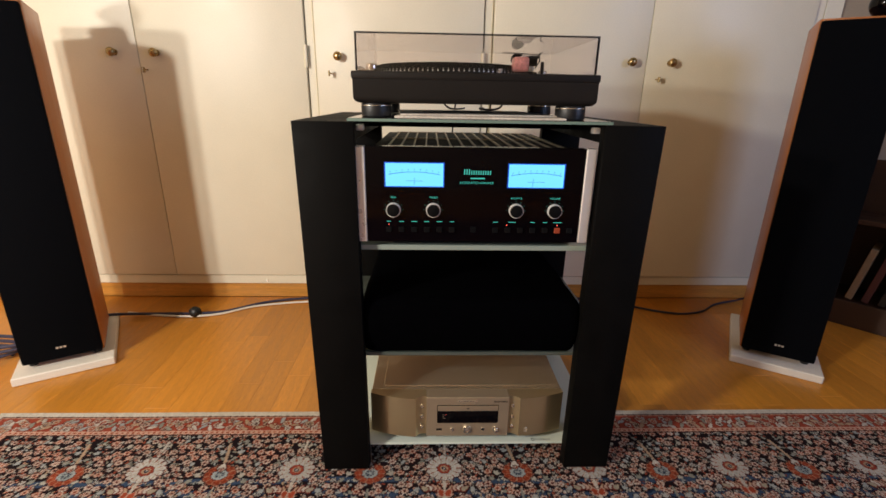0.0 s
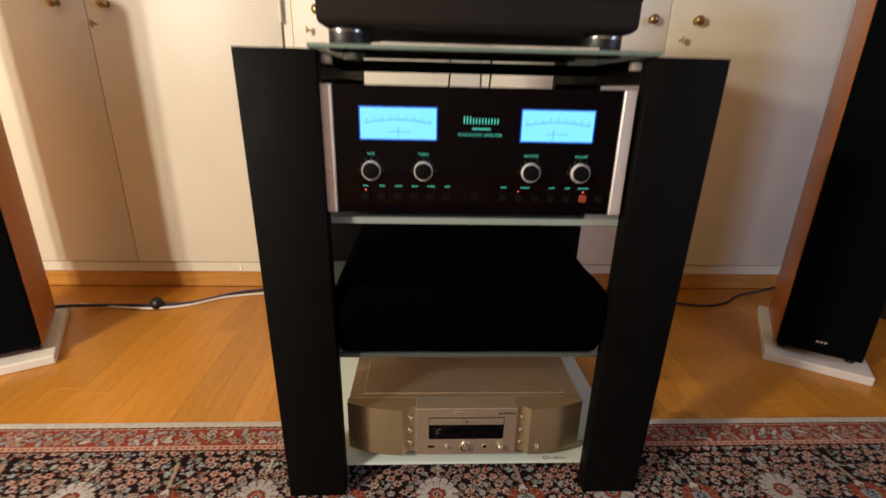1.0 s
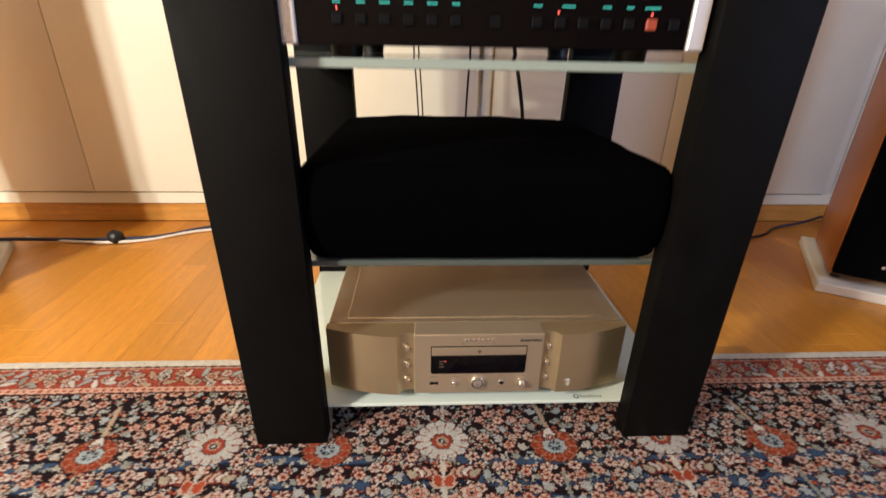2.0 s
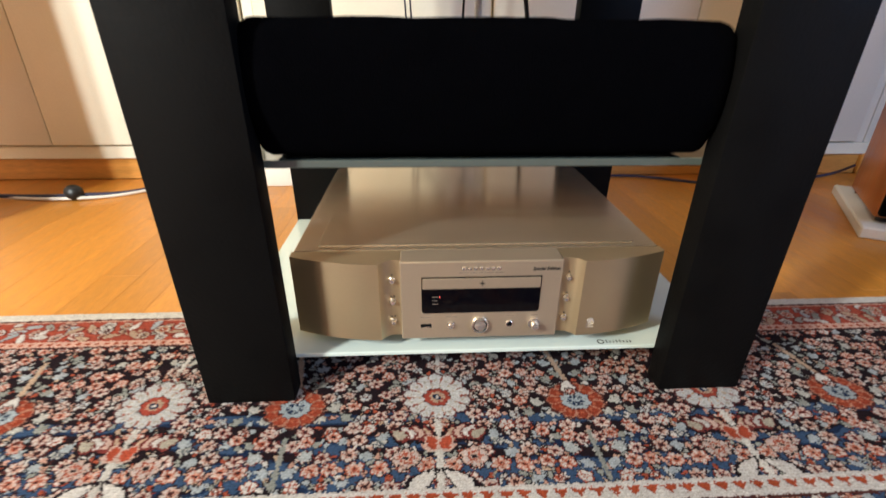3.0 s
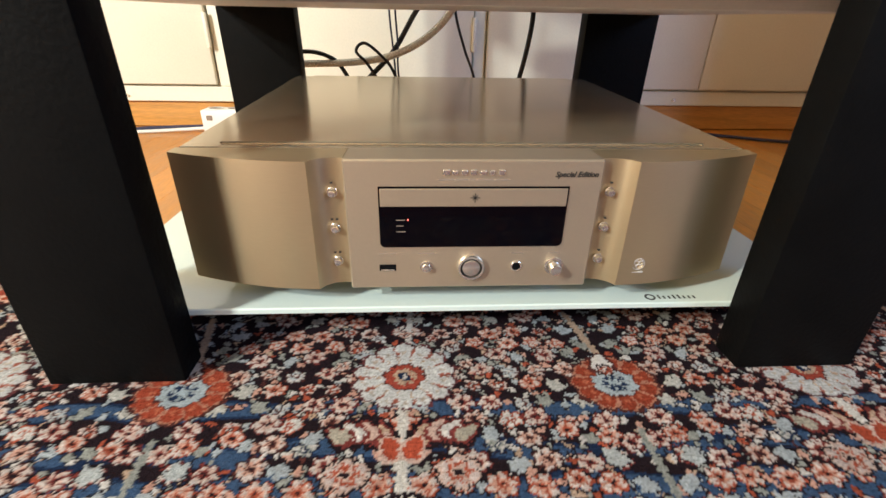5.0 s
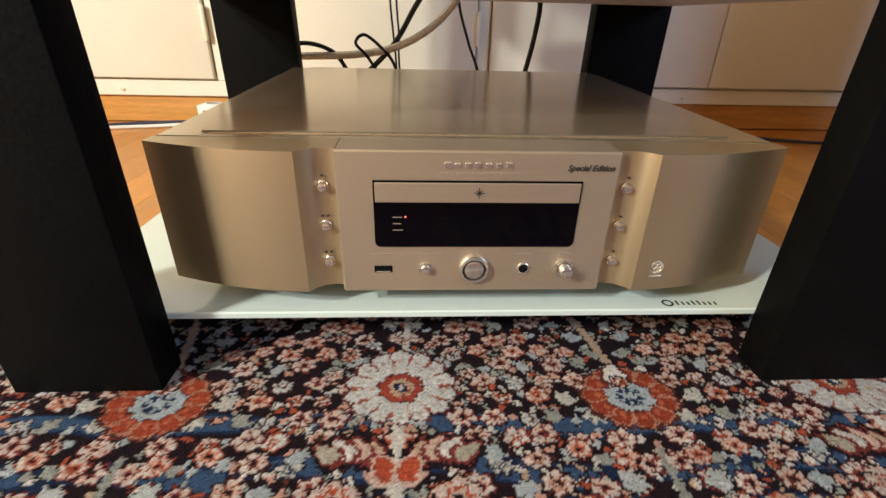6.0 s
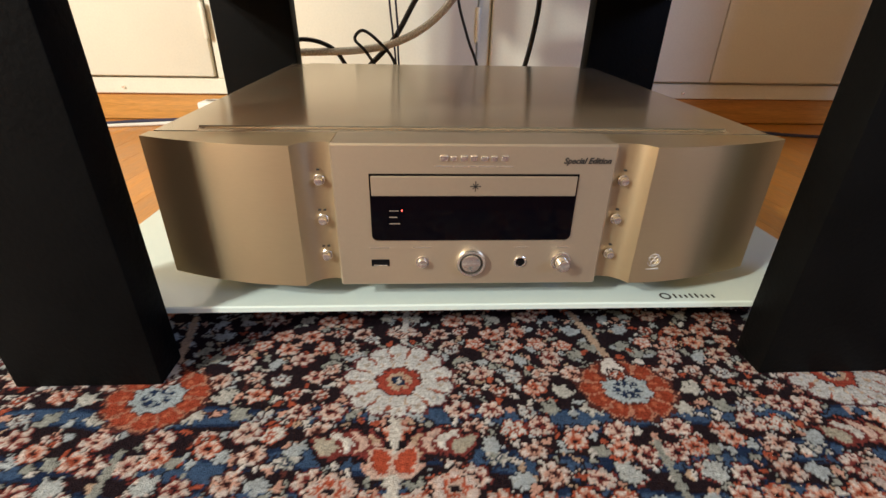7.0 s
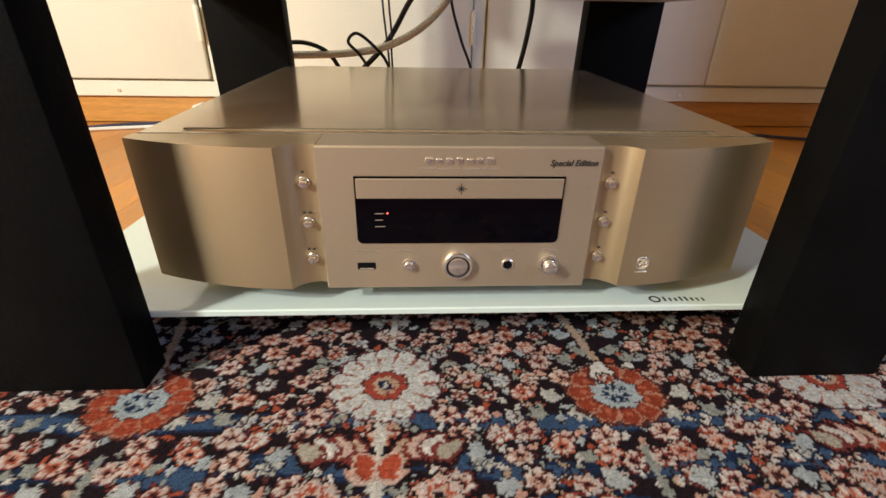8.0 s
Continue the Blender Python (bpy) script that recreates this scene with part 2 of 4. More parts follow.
tagged(part("wall_front", B(ROOM_L - 0.1, ROOM_R + 0.1, ROOM_B - 0.1, ROOM_B, -0.02, ROOM_H), PLASTER), "plain cream wall, unseen, added for bounce light", "wall", kind="structure")
tagged(part("wall_back", B(ROOM_L - 0.1, ROOM_R + 0.1, 1.3, 1.4, -0.02, ROOM_H), PLASTER), "cream wall behind the built-in cupboard", "wall", kind="structure")
tagged(part("wall_back_side", B(1.415, ROOM_R, 0.955, 1.05, 0.0, ROOM_H - 0.004), PLASTER), "cream plastered wall beside the cupboard", "wall", kind="structure")
tagged(part("ceiling", B(ROOM_L - 0.1, ROOM_R + 0.1, ROOM_B - 0.1, 1.4, ROOM_H, ROOM_H + 0.1), PLASTER), "plain cream ceiling, unseen, added for bounce light", "ceiling", kind="structure")
floor = tagged(part("floor", B(ROOM_L - 0.1, ROOM_R + 0.1, ROOM_B - 0.1, 1.4, -0.06, -0.006), UNDER), "warm varnished strip parquet floor", "floor", kind="structure")
tagged(part("floor_behind", B(ROOM_L, ROOM_R, ROOM_B, -0.30, -0.005, -0.0005), PLANK), "warm varnished wooden floor", "floor", kind="structure")
tagged(part("baseboard", B(ROOM_L, 1.36, 0.947, 0.965, 0.0, 0.0655, 0.003), SKIRT), "orange-brown varnished wooden skirting board", "baseboard", kind="structure")
tagged(part("baseboard_side", B(1.36, ROOM_R, 0.935, 0.9545, 0.0, 0.075, 0.003), SKIRT), "orange-brown varnished wooden skirting board", "baseboard", kind="structure")

# built-in cupboard along the back wall: frame, five doors
cup = thing("built_in_cupboard", "cream-painted built-in cupboard with flush wooden doors and brass knobs", "cupboard", kind="structure")
FRONT = 0.935
bm = B(ROOM_L + 0.002, 1.41, FRONT, 1.29, 0.066, 0.103, 0.002)
box(bm, ROOM_L + 0.002, 1.41, FRONT, 1.29, 2.35, 2.49, 0.002)
for x0, x1 in ((ROOM_L + 0.002, -1.732), (-0.534, -0.505), (0.104, 0.134), (1.308, 1.34), (1.345, 1.41)):
    box(bm, x0, x1, FRONT + (0.004 if x0 > 1.342 else 0), 1.29, 0.1032, 2.3498, 0.002)
box(bm, ROOM_L + 0.01, 1.40, FRONT + 0.0125, 1.28, 0.1033, 2.3497)
part("frame", bm, WHITE, cup)


def knob(door, x, z):
    k = part("knob", rod(bmesh.new(), (x, FRONT - 0.013, z), 0.011, 0.011, 0.003, "-y", 20), BRASS, door, "round aged brass door knob")
    bm = rod(bmesh.new(), (x, FRONT - 0.016, z), 0.006, 0.007, 0.014, "-y", 16)
    r = bmesh.ops.create_uvsphere(bm, u_segments=20, v_segments=12, radius=0.0155)
    bmesh.ops.transform(bm, matrix=Matrix.Translation((x, FRONT - 0.036, z)) @ Matrix.Diagonal((1, 0.72, 1, 1)), verts=r["verts"])
    part("knob_ball", bm, BRASS, k)


def key(door, x, z):
    bm = rod(bmesh.new(), (x, FRONT - 0.013, z), 0.0028, 0.0028, 0.02, "-y", 10)
    box(bm, x - 0.002, x + 0.002, FRONT - 0.046, FRONT - 0.031, z - 0.011, z + 0.008, 0.001)
    part("key", bm, BRASS, door, "small dark key in the lock")


for x0, x1, kx, lock, hx in ((-1.730, -1.1301, -1.210, None, None), (-1.1283, -0.5375, -1.063, -1.104, -0.533),
                             (-0.502, 0.1005, -0.420, -0.452, 0.106), (0.1375, 0.7070, 0.646, None, None), (0.7088, 1.305, 0.794, 0.750, None)):
    door = part("door", B(x0, x1, FRONT - 0.012, FRONT + 0.012, 0.1085, 2.345, 0.004, seg=2), WHITE, cup)
    knob(door, kx, 0.956)
    if lock:
        key(door, lock, 0.899)
    if hx:
        for z in (0.232, 0.955, 1.8):
            part("hinge", rod(bmesh.new(), (hx - 0.003, FRONT - 0.014, z - 0.038), 0.0055, 0.0055, 0.076, "z", 12, 0.001), WHITE, door, "painted barrel hinge")
for x in (-0.766, 0.651):
    part("screw", rod(bmesh.new(), (x, FRONT, 0.081), 0.004, 0.003, 0.006, "-y", 12), CHROME, cup)

# unseen window added behind the viewer on the right, around the cool fill
win = thing("added_window", "white wooden window, unseen and added for the cool fill light", "window", kind="structure")
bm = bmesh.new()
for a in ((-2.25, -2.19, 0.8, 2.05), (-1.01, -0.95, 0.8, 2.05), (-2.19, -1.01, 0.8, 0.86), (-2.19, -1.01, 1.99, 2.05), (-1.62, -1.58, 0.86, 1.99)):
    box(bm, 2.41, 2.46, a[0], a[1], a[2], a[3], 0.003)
part("added_window_frame", bm, WHITE, win)

# ---- rug: woven pattern on a fine grid ----
RUG_L, RUG_R, RUG_T, RUG_F, STEP = -1.215, 1.30, 0.172, -0.30, 0.0013
DARK, NAVY, BLUE = (0.015, 0.009, 0.011), (0.014, 0.023, 0.052), (0.040, 0.068, 0.125)
ROSE, CREAM, RED = (0.44, 0.25, 0.185), (0.50, 0.46, 0.41), (0.29, 0.058, 0.024)
SAGE, PALE, BEIGE, BROWN = (0.25, 0.25, 0.215), (0.32, 0.34, 0.34), (0.40, 0.28, 0.19), (0.07, 0.022, 0.018)
rng = random.Random(7)
gx, gy = np.meshgrid(np.arange(RUG_L, RUG_R + 1e-6, STEP), np.arange(RUG_F, RUG_T + 1e-6, STEP))
pic = np.zeros((*gx.shape, 3))
nr = np.random.default_rng(3)
ripple_x = 0.0008 * np.sin(gx * 620 + 2.1 * np.sin(gy * 410)) + 0.0004 * np.sin(gy * 1130 + gx * 300)
ripple_y = 0.0008 * np.sin(gy * 680 + 1.7 * np.sin(gx * 370)) + 0.0004 * np.sin(gx * 1210 + gy * 250)
wx, wy = gx + ripple_x + nr.normal(size=gx.shape) * 0.00045, gy + ripple_y + nr.normal(size=gx.shape) * 0.00045
band = np.minimum(RUG_T - wy, wx - RUG_L)          # distance from the outer edge
along = np.where(RUG_T - wy < wx - RUG_L, wx, wy)


def window(cx, cy, r):
    i0, i1 = int((cy - r - RUG_F) / STEP), int((cy + r - RUG_F) / STEP) + 2
    j0, j1 = int((cx - r - RUG_L) / STEP), int((cx + r - RUG_L) / STEP) + 2
    return slice(max(i0, 0), max(i1, 0)), slice(max(j0, 0), max(j1, 0))


def stamp(mask, w, colour):
    pic[w][mask] = np.array(colour) * (0.9 + 0.2 * rng.random())


def flower(cx, cy, r, n, petal, heart, rim=DARK, turn=0.0, gap=0.3, eye=CREAM, squash=1.0, fringe=True):
    w = window(cx, cy, r * 1.25)
    dx, dy = wx[w] - cx, (wy[w] - cy) / squash
    rho, th = np.hypot(dx, dy), np.arctan2(dy, dx) + turn
    lobe = np.abs(np.cos(n * th / 2))
    edge = r * (1 - gap + gap * lobe ** 0.5)
    stamp(rho < edge * 1.12, w, rim)
    stamp(rho < edge * 0.97, w, tuple(0.45 * a + 0.55 * b for a, b in zip(petal, CREAM)) if fringe else petal)
    stamp(rho < edge * (0.74 if fringe else 0.95), w, petal)
    stamp((lobe < 0.20) & (rho > 0.35 * r) & (rho < edge), w, rim)
    stamp((rho > 0.42 * r) & (rho < 0.68 * edge) & (lobe > 0.72), w, tuple(0.55 * a + 0.45 * b for a, b in zip(petal, heart)))
    stamp(rho < 0.40 * r, w, heart)
    stamp(rho < 0.16 * r, w, eye)


def leaf(cx, cy, a, b, turn, colour, rim=DARK, vein=None):
    w = window(cx, cy, a * 1.3)
    dx, dy = wx[w] - cx, wy[w] - cy
    u, v = dx * math.cos(turn) + dy * math.sin(turn), -dx * math.sin(turn) + dy * math.cos(turn)
    d = np.hypot(u / a, v / (b * (1 - 0.45 * u / a)))
    stamp(d < 1.22, w, rim)
    stamp(d < 0.92, w, colour)
    if vein:
        stamp((np.abs(v) < 0.0013) & (d < 0.85), w, vein)


def stem(x0, y0, x1, y1, thick, colour):
    w = window((x0 + x1) / 2, (y0 + y1) / 2, max(abs(x1 - x0), abs(y1 - y0)) / 2 + thick * 2)
    px, py = wx[w] - x0, wy[w] - y0
    ln = math.hypot(x1 - x0, y1 - y0)
    ux, uy = (x1 - x0) / ln, (y1 - y0) / ln
    t = np.clip(px * ux + py * uy, 0, ln)
    stamp(np.hypot(px - t * ux, py - t * uy) < thick, w, colour)


def blossom(cx, cy, r, n, petal, rim, turn=0.0, squash=0.85):
    """Small field flower: separate petals with pale tips, dark heart with a pale cross."""
    w = window(cx, cy, r * 1.35)
    dx, dy = wx[w] - cx, (wy[w] - cy) / squash
    rho, th = np.hypot(dx, dy), np.arctan2(dy, dx) + turn
    lobe = np.abs(np.cos(n * th / 2))
    edge = r * (0.66 + 0.34 * lobe ** 0.6)
    stamp(rho < edge * 1.22, w, DARK)
    stamp(rho < edge * 1.08, w, rim)
    stamp((rho < edge * 0.95) & (lobe > 0.30), w, petal)
    stamp((rho > 0.56 * r) & (rho < edge * 0.95) & (lobe > 0.58), w, tuple(0.25 * a + 0.75 * b for a, b in zip(petal, CREAM)))
    stamp(rho < 0.34 * r, w, rim)
    stamp(rho < 0.20 * r, w, DARK if n > 5 else CREAM)


def lobed(cx, cy, r, turn, colour):
    """Three-fingered grey leaf."""
    for a in (-0.9, 0.9, 0.0):
        leaf(cx + 0.45 * r * math.cos(turn + a), cy + 0.45 * r * math.sin(turn + a), r * 0.66, r * 0.40, turn + a, colour, DARK)
    for a in (-0.9, 0.9, 0.0):
        leaf(cx + 0.45 * r * math.cos(turn + a), cy + 0.45 * r * math.sin(turn + a), r * 0.60, r * 0.34, turn + a, colour, colour)


# grounds: near-black field with level streaks of blue
streak = np.sin(gy * 172 + 0.9 * np.sin(gx * 4.1) + 0.4 * np.sin(gx * 23)) + 0.7 * np.sin(gy * 97 + 2.0 + 0.6 * np.sin(gx * 7)) + 0.45 * np.sin(gx * 61 + 3 * np.sin(gy * 60)) - (gy + 0.062) * 24
pic[:] = DARK
pic[streak > 0.55] = NAVY
pic[streak > 0.95] = BLUE
# one half of the repeat, mirrored about the axes of the large flowers
HALF, AXIS = 0.1680, -0.053
SALMON, SHELL, EMBER = (0.46, 0.245, 0.175), (0.47, 0.325, 0.26), (0.29, 0.066, 0.034)
WINE = (0.15, 0.032, 0.026)
for _ in range(4200):
    cx, cy, a = rng.uniform(RUG_L + 0.096, RUG_R - 0.01), rng.uniform(RUG_F + 0.006, RUG_T - 0.094), rng.uniform(0, 6.28)
    leaf(cx, cy, rng.uniform(0.0034, 0.0054), rng.uniform(0.0018, 0.0029), a, rng.choice((PALE, ROSE, BEIGE, EMBER, CREAM, SAGE)))
unit = []
row, y = 0, RUG_F + 0.010
while y < RUG_T - 0.092:
    x = 0.006 + (0.0115 if row % 2 else 0)
    while x < HALF:
        unit.append((x + rng.uniform(-0.0035, 0.0035), y + rng.uniform(-0.0035, 0.0035), rng.random(), rng.random(), rng.uniform(0, 6.28), rng.choice((0, 0, 1, 2))))
        x += 0.0232
    y += 0.0176
    row += 1
for k in range(-8, 10):
    base, flip = AXIS + HALF * (k if k % 2 == 0 else k + 1), 1 if k % 2 == 0 else -1
    for ux, uy, kind, size, turn, tone in unit:
        cx, cy = base + flip * ux + rng.uniform(-0.0014, 0.0014), uy + rng.uniform(-0.0014, 0.0014)
        if not RUG_L + 0.094 < cx < RUG_R - 0.012:
            continue
        a = turn if flip > 0 else math.pi - turn
        ex, ey = cx + 0.017 * math.cos(a + 1.2), cy + 0.017 * math.sin(a + 1.2)
        stem(cx, cy, ex, ey, 0.0009, (BEIGE, SAGE, BROWN)[tone])
        leaf(ex, ey, 0.0048, 0.0024, a + 1.2, (SAGE, PALE, ROSE)[tone])
for k in range(-8, 10):
    base, flip = AXIS + HALF * (k if k % 2 == 0 else k + 1), 1 if k % 2 == 0 else -1
    for ux, uy, kind, size, turn, tone in unit:
        cx, cy = base + flip * ux + rng.uniform(-0.0014, 0.0014), uy + rng.uniform(-0.0014, 0.0014)
        if not RUG_L + 0.094 < cx < RUG_R - 0.012:
            continue
        a = turn if flip > 0 else math.pi - turn
        if kind < 0.52:
            blossom(cx, cy, 0.0080 + 0.0022 * size, 6 if size > 0.3 else 5, (SALMON, SHELL, ROSE)[tone], (EMBER, WINE, BROWN)[tone], a)
        elif kind < 0.74:
            lobed(cx, cy, 0.0066 + 0.0024 * size, a, (PALE, SAGE, (0.40, 0.38, 0.33))[tone])
        elif kind < 0.86:
            blossom(cx, cy, 0.0068 + 0.002 * size, 5, (PALE, CREAM, SAGE)[tone], (BROWN, EMBER, NAVY)[tone], a)
        else:
            blossom(cx, cy, 0.0062 + 0.0022 * size, 5, EMBER, BROWN, a)
        if size < 0.55:
            leaf(cx + 0.0118 * math.cos(a), cy + 0.0098 * math.sin(a), 0.0038, 0.0020, a, (ROSE, EMBER, CREAM)[tone])


def white_rosette(cx, cy, r):
    w = window(cx, cy, r * 1.2)
    dx, dy = wx[w] - cx, (wy[w] - cy) / 0.92
    rho, th = np.hypot(dx, dy), np.arctan2(dy, dx) + 0.2
    lobe = np.abs(np.cos(7 * th))
    edge = r * (0.78 + 0.22 * lobe ** 0.5) * (1 + 0.10 * np.sin(th - 0.2) ** 3)
    white = (0.46, 0.445, 0.415)
    stamp(rho < edge * 1.07, w, (0.10, 0.03, 0.03))
    stamp(rho < edge, w, white)
    stamp((lobe < 0.30) & (rho > 0.66 * r) & (rho < edge * 1.02), w, (0.27, 0.085, 0.055))
    stamp((lobe < 0.20) & (rho > 0.46 * r) & (rho <= 0.64 * r), w, BEIGE)
    stamp((rho > 0.74 * r) & (rho < 0.82 * r) & (lobe > 0.90), w, (0.36, 0.30, 0.24))
    inner = 0.40 * r * (0.86 + 0.14 * np.abs(np.cos(4 * th)))
    stamp(rho < inner * 1.10, w, BROWN)
    stamp(rho < inner, w, (0.26, 0.048, 0.03))
    stamp((rho < inner * 0.62) & (np.abs(np.cos(4 * th)) > 0.25), w, BEIGE)
    stamp(rho < inner * 0.34, w, NAVY)
    stamp(rho < inner * 0.14, w, CREAM)


def red_rosette(cx, cy, r):
    w = window(cx, cy, r * 1.25)
    dx, dy = wx[w] - cx, (wy[w] - cy) / 0.86
    rho, th = np.hypot(dx, dy), np.arctan2(dy, dx) + 0.35
    lobe = np.abs(np.cos(5.5 * th))
    edge = r * (0.86 + 0.14 * lobe ** 0.35)
    stamp(rho < edge * 1.08, w, BROWN)
    stamp(rho < edge, w, (0.36, 0.16, 0.10))
    stamp((rho < edge * 0.96) & (lobe > 0.30), w, (0.245, 0.045, 0.022))
    stamp((rho > 0.60 * r) & (rho < 0.72 * r) & (lobe > 0.86), w, (0.36, 0.10, 0.05))
    core = 0.52 * r * (0.88 + 0.12 * np.abs(np.cos(4 * th)))
    stamp(rho < core * 1.08, w, BROWN)
    stamp(rho < core, w, (0.31, 0.345, 0.35))
    stamp((np.abs(np.cos(3.5 * th)) > 0.62) & (rho > core * 0.22) & (rho < core * 0.62), w, NAVY)
    stamp((np.abs(np.cos(3.5 * th)) < 0.2) & (rho < core * 0.8), w, (0.20, 0.21, 0.21))
    leaf(cx - 0.003, cy + r * 0.66, 0.011, 0.009, 1.5, CREAM, BROWN)
    blossom(cx - 0.002, cy + r * 0.42, 0.007, 5, EMBER, BROWN)


# large flowers of the main border
for k in range(-4, 6):
    cx = AXIS + 2 * HALF * k
    if cx - 0.07 > RUG_L + 0.12:
        stem(cx, -0.03, cx + 0.004, 0.060, 0.0030, CREAM)
        for q in range(7):
            a = 0.2 + 0.457 * q
            blossom(cx + 0.052 * math.cos(a), -0.027 + 0.050 * math.sin(a), 0.0066, 5, (ROSE, PALE, EMBER)[q % 3], BROWN, a)
        stem(cx, -0.05, cx, -0.158, 0.0040, (0.50, 0.46, 0.40))
        for s in (-1, 1):
            for q in range(4):
                leaf(cx + s * (0.014 + 0.010 * q), -0.083 - 0.003 * abs(q - 1.5), 0.0125, 0.0080, 1.57 - s * (0.2 + 0.25 * q), DARK, DARK)
            for q in range(4):
                leaf(cx + s * (0.014 + 0.010 * q), -0.083 - 0.003 * abs(q - 1.5), 0.0098, 0.0058, 1.57 - s * (0.2 + 0.25 * q), (BEIGE, SHELL, CREAM, (0.33, 0.29, 0.22))[q], WINE)
            blossom(cx + s * 0.036, -0.119, 0.0140, 6, EMBER, SHELL, s * 0.5)
            leaf(cx + s * 0.018, -0.146, 0.018, 0.008, 1.57 + s * 0.9, CREAM)
            lobed(cx + s * 0.060, -0.092, 0.0085, 1.57 - s * 0.6, PALE)
        for s in (-1, 1):
            leaf(cx + s * 0.0075, -0.099, 0.0105, 0.0072, 1.57 - s * 0.35, (0.33, 0.062, 0.03), SHELL)
        white_rosette(cx, -0.031, 0.0405)
    cx += HALF
    if cx - 0.07 > RUG_L + 0.12:
        stem(cx - 0.014, 0.052, cx - 0.002, -0.01, 0.0032, BEIGE)
        stem(cx, -0.09, cx + 0.002, -0.15, 0.0026, SAGE)
        for s in (-1, 1):
            blossom(cx + s * 0.024, -0.094, 0.0085, 6, SALMON, EMBER, s * 2)
            lobed(cx + s * 0.028, -0.115, 0.0095, 1.57 + s * 0.5, (0.36, 0.37, 0.35))
            blossom(cx + s * 0.052, -0.088, 0.0085, 6, SALMON, EMBER, s)
        red_rosette(cx, -0.043, 0.0345)
# outer border: cream edge, red band with scrolling blossoms, thin guards
b1 = (band >= 0.022) & (band < 0.074)
pic[b1] = (0.30, 0.06, 0.035)
s = RUG_L + 0.05
while s < RUG_R:
    for off in (0.036, 0.049, 0.061):
        cy = RUG_T - off + rng.uniform(-0.004, 0.004)
        cx = s + rng.uniform(-0.009, 0.009)
        if rng.random() < 0.55:
            flower(cx, cy, rng.uniform(0.008, 0.012), 5, rng.choice((CREAM, BEIGE, ROSE, ROSE)), rng.choice((RED, BROWN)), rim=BROWN, turn=rng.uniform(0, 6))
        else:
            leaf(cx, cy, 0.013, 0.005, rng.uniform(0, 6.28), rng.choice((CREAM, SAGE, BEIGE, PALE)), (0.17, 0.03, 0.02))
    s += 0.021
s = RUG_F + 0.01
while s < RUG_T - 0.05:
    for off in (0.036, 0.049, 0.061):
        flower(RUG_L + off, s + rng.uniform(-0.006, 0.006), 0.010, 5, rng.choice((CREAM, BEIGE, ROSE)), RED, rim=BROWN, turn=rng.uniform(0, 6))
    s += 0.022
saw = (np.mod(along, 0.013) < 0.006)
pic[band < 0.0165] = (0.58, 0.53, 0.46)
pic[(band >= 0.0165) & (band < 0.0195)] = BROWN
pic[(band >= 0.0195) & (band < 0.023)] = ROSE
pic[(band >= 0.072) & (band < 0.084)] = (0.55, 0.33, 0.25)
pic[(band >= 0.0755) & (band < 0.081) & saw] = RED
pic[(band >= 0.084) & (band < 0.087)] = BROWN
far = RUG_T - wy
pic[(far > 0.327) & (far < 0.349)] = CREAM
pic[(far > 0.333) & (far < 0.343) & (np.abs(np.mod(wx, 0.018) - 0.009) < (0.343 - far) * 0.8)] = RED
pic[(far >= 0.349) & (far < 0.352)] = BROWN
# random knot tone; fine stripes put the pile rows' shading into the colour
pic *= (1 + nr.normal(size=gx.shape) * 0.13 + 0.07 * np.sin(gy * 1900 + 2 * np.sin(gx * 40)))[..., None]
pic *= 0.84
pic = np.clip(pic, 0.002, 0.9)
lum = pic.mean(axis=2)
gz = 0.0105 + 0.0007 * lum / 0.4 + nr.normal(size=gx.shape) * 0.00022
gz += 0.0006 * np.sin(gx * 9) * np.sin(gy * 13)
ny, nx = gx.shape
me = bpy.data.meshes.new("woven_face")
me.vertices.add(nx * ny)
me.vertices.foreach_set("co", np.stack((gx, gy, gz), axis=-1).ravel())
idx = np.arange(nx * ny).reshape(ny, nx)
quads = np.stack((idx[:-1, :-1], idx[:-1, 1:], idx[1:, 1:], idx[1:, :-1]), axis=-1).reshape(-1, 4)
me.loops.add(quads.size)
me.loops.foreach_set("vertex_index", quads.ravel())
me.polygons.add(len(quads))
me.polygons.foreach_set("loop_start", np.arange(0, quads.size, 4))
me.update(calc_edges=True)
me.validate()
layer = me.color_attributes.new("weave", "FLOAT_COLOR", "POINT")
layer.data.foreach_set("color", np.concatenate((pic, np.ones((ny, nx, 1))), axis=2).ravel())
me.shade_smooth()
wool = material("knotted_wool_pile", (1, 1, 1), 0.95, vary=0.18, scale=60, bump=0.5, fine=1100, spec=0.04)
nt = wool.node_tree
att = nt.nodes.new("ShaderNodeAttribute")
att.attribute_name = "weave"
tint = next(k for k in nt.nodes if k.type == "VECT_MATH")
nt.links.new(att.outputs["Color"], tint.inputs[0])
me.materials.append(wool)
rug = thing("rug", "dark blue and red oriental rug with cream flowers", "rug")
ob = new("woven_face", me)
ob.parent = rug
BACKING = material("rug_backing", (0.42, 0.33, 0.24), 0.9, vary=0.2, scale=200, bump=0.4)
part("backing", B(RUG_L + 0.001, RUG_R - 0.001, -2.3, RUG_T - 0.001, 0.0005, 0.0095, 0.002), BACKING, rug)
REST = material("rug_rest", (0.12, 0.06, 0.06), 0.95, vary=0.6, scale=70, bump=0.6, spec=0.1)
part("middle_field", B(RUG_L + 0.001, RUG_R - 0.001, -2.3, RUG_F, 0.0096, 0.0112), REST, rug)

